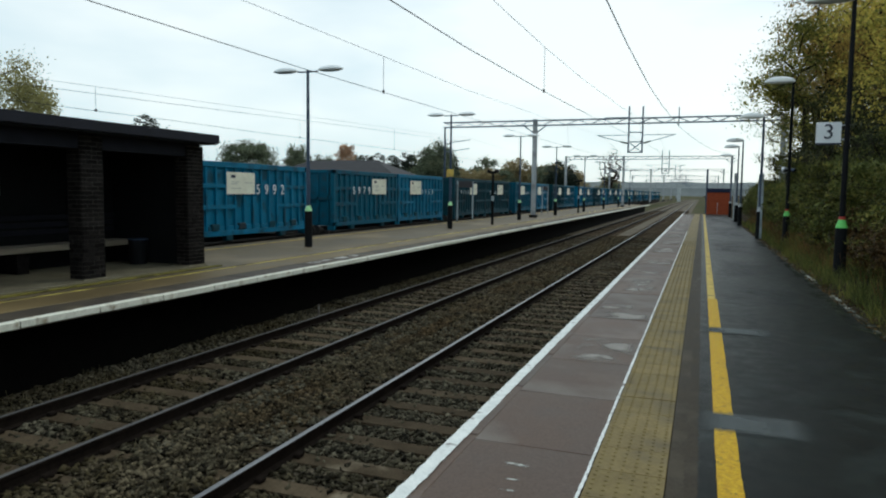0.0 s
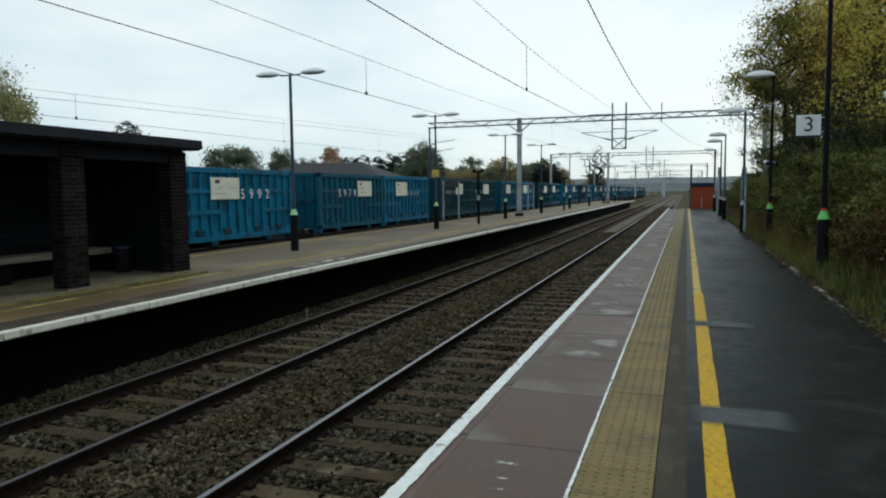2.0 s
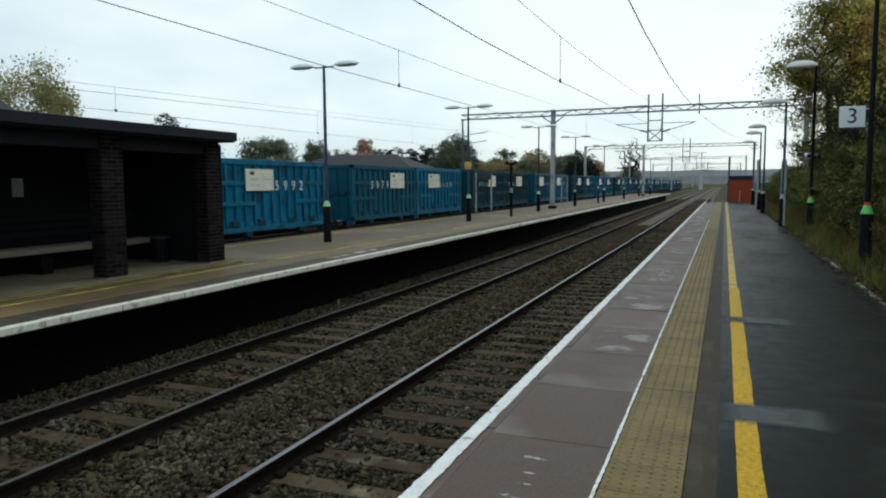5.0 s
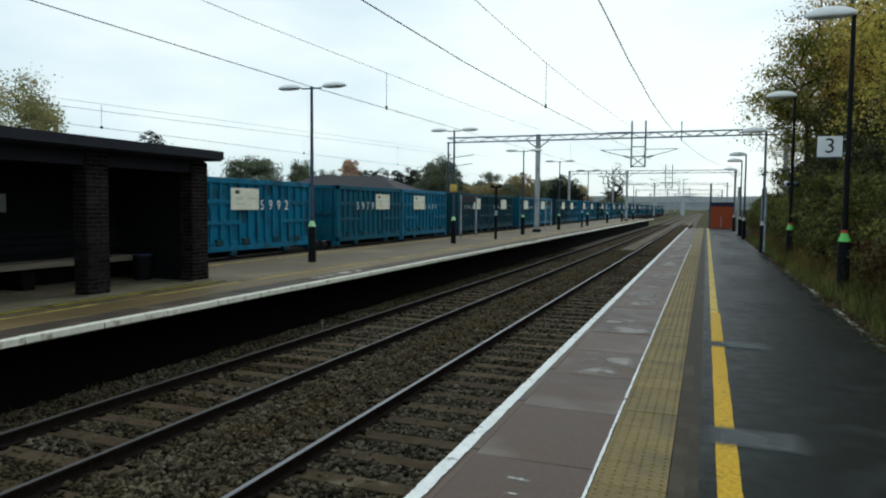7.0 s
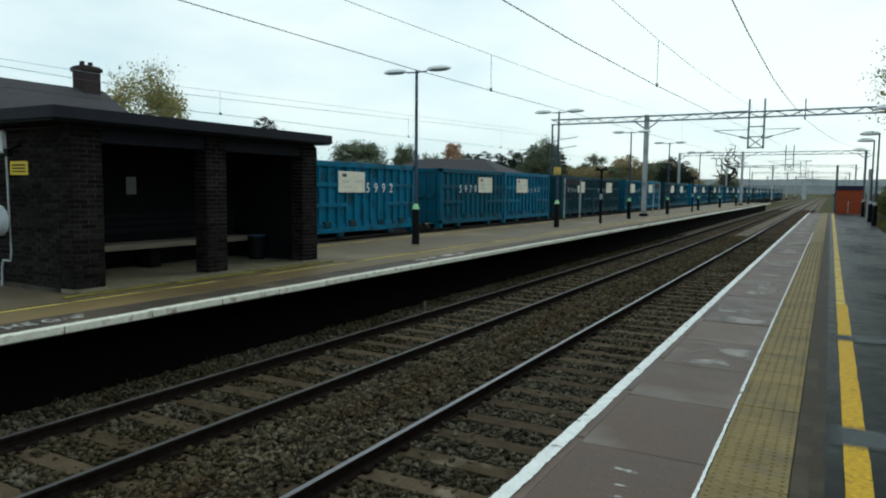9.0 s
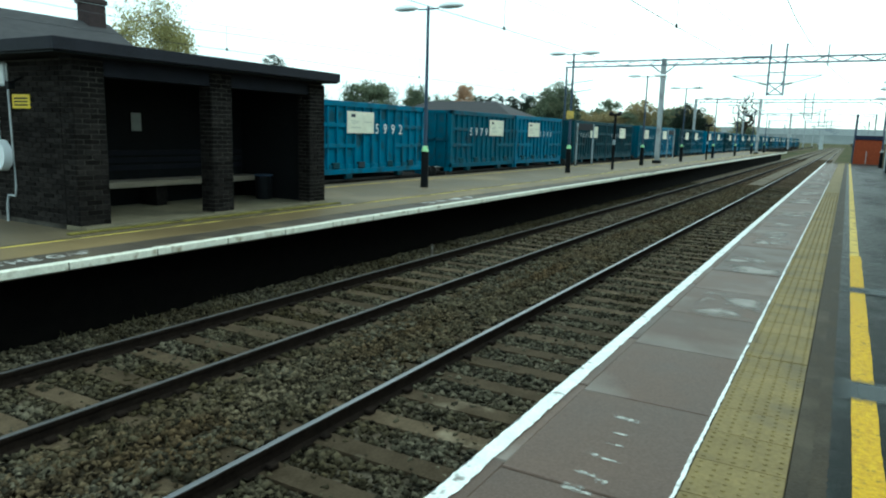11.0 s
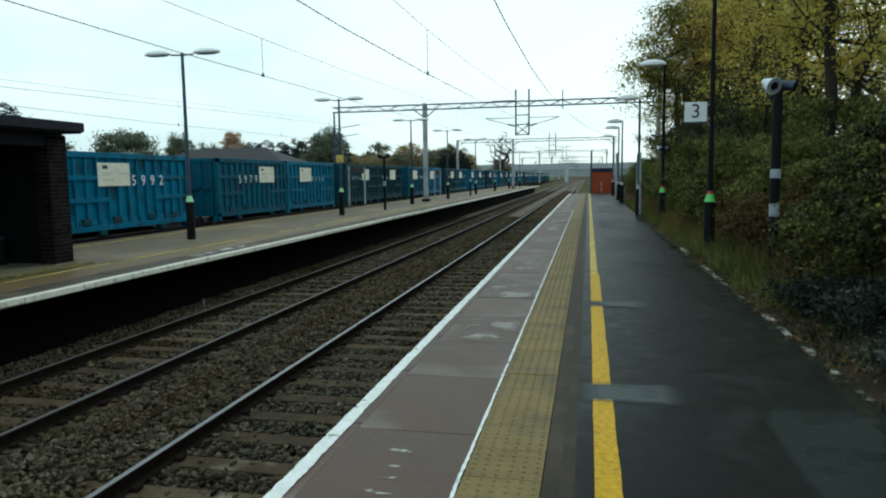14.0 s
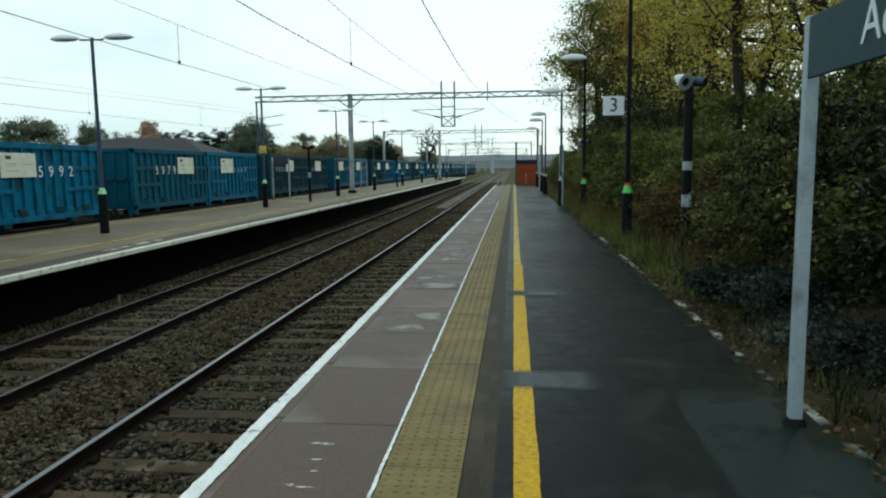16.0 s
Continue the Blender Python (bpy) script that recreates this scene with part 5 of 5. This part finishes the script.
# ---- trees and scrub beyond the goods line ----
birch = plant("tree", "pale yellow birch beside the station house", "tree", 31, 9.7, 5.6, 3.2, 120, 13000, 0.16, L_BIRCH, 0.34, (-36.0, 28.2, -1.0), 0.14, droop=1.25)
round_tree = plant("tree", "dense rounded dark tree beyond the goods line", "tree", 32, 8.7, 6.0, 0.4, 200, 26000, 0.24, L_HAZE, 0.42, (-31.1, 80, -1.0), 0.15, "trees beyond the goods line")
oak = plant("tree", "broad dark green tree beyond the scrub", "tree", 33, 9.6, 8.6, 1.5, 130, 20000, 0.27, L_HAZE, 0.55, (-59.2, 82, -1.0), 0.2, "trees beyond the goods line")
fir = plant("tree", "dark pointed conifer behind the shelter", "tree", 34, 8.3, 2.6, 1.0, 120, 8000, 0.2, L_FIR, 0.25, (-41.5, 44, -1.0), 0.12, squash=1.0, hollow=0.1)
for ob, at, turn, size, tall in (
    (oak, (-65.5, 88, -1), 60, 0.8, 0.85), (round_tree, (-52.6, 84, -1), 130, 0.72, 1.42), (round_tree, (-49.6, 86, -1), 80, 0.75, 1.05), (oak, (-55.8, 90, -1), 200, 0.6, 0.9), (round_tree, (-46.8, 88, -1), 20, 0.75, 1.15), (round_tree, (-43.6, 88, -1), 220, 0.6, 1.2), (round_tree, (-50.8, 87, -1), 300, 0.7, 1.25),
    (oak, (-78, 88, -1), 70, 1.0, 1.0), (oak, (-72, 70, -1), 170, 1.0, 0.95), (birch, (-39.5, 27.5, -1), 90, 0.8, 0.9)):
    again(ob, at, turn, size, tall)
rf = random.Random(21)
for i in range(15):
    again(fir, (-49.0 + i * 1.1 + rf.uniform(-0.3, 0.3), 94 + rf.uniform(-1, 1), -1), rf.uniform(0, 360), rf.uniform(0.90, 1.0), 1.0)
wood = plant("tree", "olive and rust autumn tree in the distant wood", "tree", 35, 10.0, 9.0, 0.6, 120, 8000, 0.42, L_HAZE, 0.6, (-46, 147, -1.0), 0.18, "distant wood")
wood_y = plant("tree", "yellowing autumn tree in the distant wood", "tree", 36, 9.5, 9.0, 0.6, 120, 7000, 0.42, L_WOODY, 0.6, (-37, 141, -1.0), 0.18, "distant wood")
rw = random.Random(9)
for i in range(44):
    x = -108 + i * 2.2 + rw.uniform(-1, 1)
    if x > -49:
        continue
    y = 150 + rw.uniform(-18, 18) + (30 if x < -60 else 0)
    again(rw.choice((wood, wood, wood, oak, round_tree, wood_y)), (x, y, -1), rw.uniform(0, 360), rw.uniform(0.7, 0.95), rw.uniform(0.75, 1.0))
for i in range(19):
    x = -49 + i * 1.35 + rw.uniform(-0.4, 0.4)
    again(rw.choice((wood, wood_y, wood_y, wood_y, wood_y, wood_y)), (x, 142 + rw.uniform(-5, 5), -1), rw.uniform(0, 360), 0.80 + 0.09 * math.exp(-((x + 31) / 6) ** 2) + rw.uniform(-0.05, 0.05), rw.uniform(0.9, 1.0))
for x, y, size in ((-25.8, 130, 1.05), (-26.9, 131, 0.95), (-24.6, 130, 0.9), (-22.9, 130, 0.96)):
    again(fir, (x, y, -1), x * 40, size, 1.0)
for i in range(9):
    again(rw.choice((wood, wood_y)), (-21.5 - i * 1.1 + rw.uniform(-0.5, 0.5), 178 + i * 9 + rw.uniform(-3, 3), -1), rw.uniform(0, 360), rw.uniform(0.62, 0.8), 0.9)
for i in range(16):
    again(rw.choice((wood, wood_y)), (15 + i * 5 + rw.uniform(-1, 1), 120 + i * 6, 0), rw.uniform(0, 360), rw.uniform(0.8, 1.2), 1.0)
for i in range(12):
    again(rw.choice((wood, oak, round_tree)), (-150 + i * 5.2, 330 + rw.uniform(-15, 15), -1), rw.uniform(0, 360), rw.uniform(1.0, 1.5), 0.9)
for i in range(12):
    again(rw.choice((wood, oak)), (34 + i * 7.5, 335 + rw.uniform(-15, 15), -1), rw.uniform(0, 360), rw.uniform(1.0, 1.5), 0.9)
copper = plant("tree", "upright copper-orange tree above the distant roofs", "tree", 41, 9.3, 2.2, 3.5, 80, 7000, 0.24, L_COPPER, 0.3, (-45.3, 84, -1.0), 0.15)
bare = plant("tree", "nearly bare thin tree near the line", "tree", 37, 14.0, 6.4, 2.5, 230, 900, 0.2, L_WOODY, 0.5, (-20.9, 172, -1.0), 0.3, twig=0.036)
scrub = plant("bush", "tangled green and brown scrub bush", "bush", 38, 2.4, 3.4, 0.05, 90, 6000, 0.14, L_HAZE, 0.28, (-24, 30, -1.0), 0.03, "scrub beyond the goods line", multi=True)
scrub_b = plant("bush", "dry brown scrub bush", "bush", 39, 1.6, 3.0, 0.05, 80, 4500, 0.13, L_BROWN, 0.26, (-25, 36, -1.0), 0.03, "scrub beyond the goods line", multi=True)
for i in range(70):
    x, y = rw.uniform(-56, -22.5), rw.uniform(20, 78)
    if -46 < x < -27 and y > 58:
        continue
    again(rw.choice((scrub, scrub, scrub_b)), (x, y, -1.0), rw.uniform(0, 360), rw.uniform(0.8, 1.5), rw.uniform(0.8, 1.3))


# Skyline strip whose pale grey has the haze painted in.
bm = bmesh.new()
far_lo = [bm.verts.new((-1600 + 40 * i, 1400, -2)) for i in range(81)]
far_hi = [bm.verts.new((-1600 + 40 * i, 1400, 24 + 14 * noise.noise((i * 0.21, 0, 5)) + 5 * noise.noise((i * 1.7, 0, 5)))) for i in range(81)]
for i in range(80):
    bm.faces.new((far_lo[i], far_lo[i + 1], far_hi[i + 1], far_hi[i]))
tagged(part("backdrop", bm, mat("hazed_far_woodland", (0.22, 0.25, 0.26), (0.32, 0.35, 0.36), 0.02, 1.0, fine=0.1)), "wooded skyline far away, haze in its pale grey colour", "skyline", kind="structure")

# ---- stacked sleepers beyond the goods line ----
slp = thing("stacked_sleeper", "pale weathered concrete sleeper in a loose stack", "sleeper", (0, 0, -50), "stacked sleepers")
part("block", extrude_profile([(-0.14, 0.0), (0.14, 0.0), (0.11, 0.2), (-0.11, 0.2)], -1.25, 1.25), M_SLEEPER_PALE, slp)
first = True
for sx, sy, rows, tiers in ((-20.0, 19.0, 6, 5), (-20.0, 21.8, 6, 4), (-20.0, 24.7, 7, 6), (-20.0, 27.6, 7, 6), (-20.0, 32.0, 6, 3), (-20.0, 35.0, 6, 3)):
    for t in range(tiers):
        for r in range(rows - (t // 3)):
            m = pose(sx + 0.31 * r + rw.uniform(-0.03, 0.03), sy + rw.uniform(-0.12, 0.12), -0.93 + 0.21 * t, 0, 0, rw.uniform(-1.5, 1.5))
            if first:
                slp.matrix_basis = m
                first = False
            else:
                copy_thing(slp, m)


# ---- pieces: slabs, tiles, sleepers, bricks, stones ----
def shared(name, bm, material):
    me = bpy.data.meshes.new(name)
    bm.to_mesh(me)
    bm.free()
    me.materials.append(material)
    return me


def piece(name, me, parent, m):
    ob = new(name, me)
    ob.parent = parent
    ob.matrix_basis = m
    return ob


rp = random.Random(3)
slab = shared("slab", box(0.0, 0.79, 0.005, 1.230, -0.075, 0.0, 0.006), M_SLAB)
cope = shared("coping", box(0.0, 0.16, 0.004, 1.262, -0.09, -0.002, 0.008), M_SLAB)
for i in range(int((NEAR_END + 14) / 1.235)):
    y = 4.27 - 1.235 * 14 + 1.235 * i
    if y > NEAR_END - 1.2:
        break
    piece("slab", slab, near_platform, pose(-1.372, y, rp.uniform(-0.004, 0.001), 0, rp.uniform(-0.15, 0.15), 0))
for i in range(62):
    y = 3.1 - 1.27 * 13 + 1.27 * i
    if y > NEAR_END - 1.2:
        break
    piece("coping_stone", cope, near_platform, pose(NEAR_EDGE, y, rp.uniform(-0.004, 0.0), 0, 0, rp.uniform(-0.15, 0.15)))


def ragged_line(name, parent, x0, x1, y0, y1, z, material, rough, step=0.03, label=""):
    """A hand-painted line with uneven edges and chipped gaps."""
    bm = bmesh.new()
    n = int((y1 - y0) / step)
    prev = None
    for k in range(n + 1):
        y = y0 + (y1 - y0) * k / n
        a = x0 + rough * 0.45 * noise.noise((y * 3, x0, 0)) + rough * noise.noise((y * 27, x0, 3))
        b = x1 + rough * 0.45 * noise.noise((y * 3, x1, 9)) + rough * noise.noise((y * 27, x1, 5))
        cur = (bm.verts.new((a, y, z)), bm.verts.new((b, y, z)))
        if prev:
            bm.faces.new((prev[0], prev[1], cur[1], cur[0]))
        prev = cur
    return part(name, bm, material, parent, label)


ragged_line("white_line", near_platform, NEAR_EDGE + 0.006, NEAR_EDGE + 0.098, -14, NEAR_END - 0.5, 0.003, M_WHITE, 0.011, label="chipped white edge line")
ragged_line("strip_edge", near_platform, -0.05, 0.022, -14, NEAR_END - 1, 0.0016, M_STRIP, 0.02, label="worn ragged edge of the brown strip")
ragged_line("white_line", near_platform, -0.594, -0.574, -14, NEAR_END - 30, 0.006, M_WHITE, 0.007, label="thin ragged white line beside the tiles")
bm = box(0.003, 0.424, 0.003, 0.397, -0.07, 0.0, 0.003)
for i in range(6):
    for j in range(6):
        bmesh.ops.create_cone(bm, cap_ends=True, segments=7, radius1=0.0125, radius2=0.008, depth=0.006, matrix=Matrix.Translation((0.036 + 0.071 * i, 0.034 + 0.0665 * j, 0.003)))
tile = shared("tactile_tile", bm, M_TACTILE)
tile_far = shared("tactile_tile", box(0.003, 0.424, 0.003, 0.397, -0.07, 0.0, 0.003), M_TACTILE)
part("tile_bed", box(-0.58, -0.145, -14, NEAR_END, -0.08, -0.012), M_STRIP, near_platform)
for i in range(172):
    y = -6 + 0.4 * i + 0.07
    if y > NEAR_END - 0.5:
        break
    piece("tactile_tile", tile if y < 26 else tile_far, near_platform, pose(-0.574, y, rp.uniform(-0.0015, 0.002), rp.uniform(-0.2, 0.2), rp.uniform(-0.2, 0.2), 0))
fcope = shared("coping", box(-0.72, 0.0, 0.004, 1.196, -0.10, 0.0, 0.01), M_COPE)
for i in range(106):
    piece("coping_stone", fcope, far_platform, pose(FAR_EDGE, -13.2 + 1.2 * i, rp.uniform(-0.006, 0.004), 0, 0, rp.uniform(-0.2, 0.2)))
wl_far = shared("white_edge", box(-0.13, 0.006, 0.008, 1.192, -0.085, 0.0045, 0.006), M_WHITE_CREAM)
for i in range(106):
    piece("white_edge", wl_far, far_platform, pose(FAR_EDGE, -13.2 + 1.2 * i, rp.uniform(-0.002, 0.004), 0, 0, rp.uniform(-0.15, 0.15)))
lettering("MIND THE GAP", 0.30, M_WHITE_OLD, far_platform, Matrix.Translation((-8.15, 4.35, 0.003)) @ Matrix.Rotation(radians(90), 4, "Z"), "painted_words", 0.002)
for k, (yy, w) in enumerate(((13.4, 0.5), (14.0, 0.35), (14.6, 0.55), (15.3, 0.4))):
    part("painted_bar", box(-8.28, -8.08, yy, yy + w, 0.0, 0.005), M_WHITE_OLD, far_platform)
kerb = shared("kerb_stone", box(0.0, 0.09, 0.01, 0.60, -0.12, 0.012, 0.015), M_KERB)
for i in range(120):
    y = -6 + 0.61 * i
    if y > NEAR_END:
        break
    piece("kerb_stone", kerb, near_platform, pose(VERGE - 0.09 + rp.uniform(-0.015, 0.015), y, rp.uniform(-0.03, 0.012), rp.uniform(-1, 1), 0, rp.uniform(-1.5, 1.5)))

sl = shared("sleeper", extrude_profile([(-0.14, -0.2), (0.14, -0.2), (0.12, 0.0), (-0.12, 0.0)], -1.25, 1.25), M_SLEEPER)
clip = shared("rail_clip", box(-0.04, 0.04, -0.05, 0.05, 0.0, 0.05, 0.012), M_RAIL)
for tr in TRACKS[:2]:
    for i in range(190):
        y = -4 + 0.66 * i
        piece("sleeper", sl, tr, pose(rp.uniform(-0.02, 0.02), y, RAIL_Z - 0.150 + rp.uniform(-0.008, 0.006), 0, 0, 90 + rp.uniform(-0.6, 0.6)))
        if 0 <= y < 16:
            for sx in (-0.7525, 0.7525):
                for o in (-0.1, 0.1):
                    piece("rail_clip", clip, tr, pose(sx + o, y, RAIL_Z - 0.150))

# bricks of the shelter piers and end wall
brick_s = shared("brick", box(0.0, 0.02, 0.0, 0.215, 0.0, 0.065, 0.003), M_BRICK)
brick_h = shared("brick", box(0.0, 0.02, 0.0, 0.1025, 0.0, 0.065, 0.003), M_BRICK)
for a, b in PIERS:
    for c in range(32):
        z = 0.08 + 0.075 * c
        y = a
        row = (brick_s, brick_s) if c % 2 else (brick_h, brick_s, brick_h)
        for me in row:
            w = 0.215 if me is brick_s else 0.1025
            k = (b - a) / (0.455 if len(row) == 3 else 0.45)
            piece("brick", me, shelter_ob, Matrix.Translation((FX - 0.011 + rp.uniform(-0.002, 0.002), y + 0.005, z)) @ Matrix.Diagonal((1, k * 0.98, 1, 1)))
            y += (w + 0.0125) * k
    for c in range(32):
        z = 0.08 + 0.075 * c
        x = FX - 0.30
        for me in ((brick_s, brick_h) if c % 2 else (brick_h, brick_s)):
            w = 0.215 if me is brick_s else 0.1025
            k = 0.30 / 0.3425
            if x + w * k > FX + 0.005:
                break
            piece("brick", me, shelter_ob, pose(x + 0.005, a + 0.009, z, 0, 0, -90) @ Matrix.Diagonal((1, k * 0.98, 1, 1)))
            x += (w + 0.0125) * k
for c in range(32):
    z = 0.08 + 0.075 * c
    x = BX + (0.0 if c % 2 else 0.112)
    while x + 0.215 < FX - 0.295:
        piece("brick", brick_s, shelter_ob, pose(x, SY0 + 0.009 + rp.uniform(-0.002, 0.002), z, 0, 0, -90))
        x += 0.2275
    rest = FX - 0.307 - x
    if rest > 0.03:
        piece("brick", brick_s, shelter_ob, pose(x, SY0 + 0.009, z, 0, 0, -90) @ Matrix.Diagonal((1, rest / 0.215, 1, 1)))


def stones(name, x0, x1, y0, y1, count, size, seed, label, material):
    """Loose angular stones, heaped unevenly, kept off the sleeper tops and rails."""
    rng = np.random.default_rng(seed)
    c = np.stack([rng.uniform(x0, x1, count), y0 + (y1 - y0) * rng.uniform(0, 1, count) ** 1.25, np.zeros(count)], 1)
    ph = ((c[:, 1] + 4) / 0.66) % 1.0
    on_sl = (ph < 0.225) | (ph > 0.775)
    inside = (np.abs(c[:, 0] + 3.09) < 1.22) | (np.abs(c[:, 0] + 6.46) < 1.22)
    keep = ~(on_sl & inside) | (rng.uniform(size=count) < 0.09)
    for xr in (-3.8425, -2.3375, -7.2125, -5.7075):
        keep &= np.abs(c[:, 0] - xr) > 0.085
    c = c[keep]
    ph = ph[keep]
    n = len(c)
    s = size * rng.uniform(0.45, 1.55, n)
    heap = np.array([noise.noise((a * 1.3, b * 1.3, 0)) for a, b in c[:, :2]])
    mid = np.exp(-((c[:, 0] + 4.77) / 0.7) ** 2)
    c[:, 2] = BED + 0.012 + s * 0.25 + rng.uniform(0, 0.018, n) + 0.012 * heap + 0.06 * mid
    octa = np.array([(1, 0, 0), (0, 1, 0), (-1, 0, 0), (0, -1, 0), (0, 0, 1), (0, 0, -1)], float)
    v = octa[None] * rng.uniform(0.5, 1.25, (n, 6, 1)) + rng.normal(scale=0.30, size=(n, 6, 3))
    a = rng.uniform(0, math.tau, n)
    ca, sa = np.cos(a)[:, None], np.sin(a)[:, None]
    x, y = v[..., 0] * ca - v[..., 1] * sa, v[..., 0] * sa + v[..., 1] * ca
    v = np.stack([x, y, v[..., 2] * 0.7], -1) * (s * 0.55)[:, None, None] + c[:, None]
    tri = np.array([(0, 1, 4), (1, 2, 4), (2, 3, 4), (3, 0, 4), (1, 0, 5), (2, 1, 5), (3, 2, 5), (0, 3, 5)])
    f = (tri[None] + (np.arange(n) * 6)[:, None, None]).reshape(-1)
    me = bpy.data.meshes.new(name)
    me.vertices.add(n * 6)
    me.vertices.foreach_set("co", v.astype(np.float32).ravel())
    me.loops.add(len(f))
    me.loops.foreach_set("vertex_index", f.astype(np.int32))
    me.polygons.add(len(f) // 3)
    me.polygons.foreach_set("loop_start", np.arange(0, len(f), 3, dtype=np.int32))
    me.polygons.foreach_set("loop_total", np.full(len(f) // 3, 3, dtype=np.int32))
    me.update(calc_edges=True)
    return tagged(link_mesh(name, me, material), label, "ballast", kind="stuff")


GREY_STONES, BROWN_STONES = "loose grey-green ballast stones round the sleepers", "rust-brown ballast stones between the two lines"
stones("ballast_stones", -8.33, -4.95, 2.0, 14, 27000, 0.058, 1, GREY_STONES, M_STONE)
stones("ballast_stones", -4.6, -1.62, 1.5, 14, 25000, 0.056, 2, GREY_STONES, M_STONE)
stones("ballast_stones", -5.45, -4.1, 1.5, 14, 12000, 0.054, 3, BROWN_STONES, M_STONE_BROWN)
stones("ballast_stones", -8.33, -1.62, -10, 1.9, 30000, 0.062, 7, GREY_STONES, M_STONE)
stones("ballast_stones", -8.33, -5.15, 14, 45, 22000, 0.062, 4, GREY_STONES, M_STONE)
stones("ballast_stones", -4.35, -1.62, 14, 45, 20000, 0.062, 5, GREY_STONES, M_STONE)
stones("ballast_stones", -5.35, -4.15, 14, 45, 14000, 0.062, 6, BROWN_STONES, M_STONE_BROWN)


def tufts(name, count, x0, x1, y0, y1, tall, seed, material, label, base=None):
    """Upright blades of grass and dry stems in loose tufts."""
    rng = np.random.default_rng(seed)
    n = count // 14
    roots = np.stack([x0 + (x1 - x0) * rng.uniform(0, 1, n) ** 0.8, rng.uniform(y0, y1, n)], 1)
    c = np.repeat(roots, 14, axis=0) + rng.normal(scale=0.06, size=(n * 14, 2))
    m = len(c)
    h = tall * rng.uniform(0.35, 1.2, m)
    lean = rng.normal(scale=0.35, size=(m, 2)) * h[:, None]
    a = rng.uniform(0, math.tau, m)
    w = np.stack([np.cos(a), np.sin(a)], 1) * 0.007
    z = np.maximum(-0.04, (c[:, 0] - 2.3) * 0.22 - 0.04)
    if base is not None:
        z = np.full(m, base)
    lo1, lo2 = np.column_stack([c - w, z]), np.column_stack([c + w, z])
    hi1, hi2 = np.column_stack([c + lean + w * 0.3, z + h]), np.column_stack([c + lean - w * 0.3, z + h])
    return tagged(quads(name, np.stack([lo1, lo2, hi1, hi2], 1), material), label, "grass", kind="stuff")


tufts("verge_grass", 22000, 2.14, 3.5, 8.5, 42, 0.30, 4, L_MID, "rough olive grass along the platform verge")
tufts("dry_stems", 4500, 2.35, 3.4, 9.0, 42, 0.5, 6, L_STEM, "dry brown stems along the platform verge")
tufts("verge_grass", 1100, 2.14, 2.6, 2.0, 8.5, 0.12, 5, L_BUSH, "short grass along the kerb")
tufts("track_weeds", 11000, -5.35, -4.25, 3, 40, 0.12, 9, L_DRY, "dry brown weeds in the ballast between the lines", BED + 0.02)
tufts("track_weeds", 3000, -8.3, -7.6, 5, 30, 0.11, 10, L_DRY, "thin dry weeds along the foot of the platform wall", BED + 0.02)
rngl = np.random.default_rng(8)
lc = np.stack([VERGE - 0.02 + np.abs(rngl.normal(scale=0.35, size=2600)) - 0.12, rngl.uniform(1.0, 40, 2600), np.full(2600, 0.012)], 1)
lc[:, 2] += np.maximum(0, lc[:, 0] - 2.3) * 0.22
tagged(quads("fallen_leaves", leaf_quads(rngl, lc, 0.055, 0.85), L_BROWN), "fallen brown leaves along the verge", "leaves", kind="stuff")
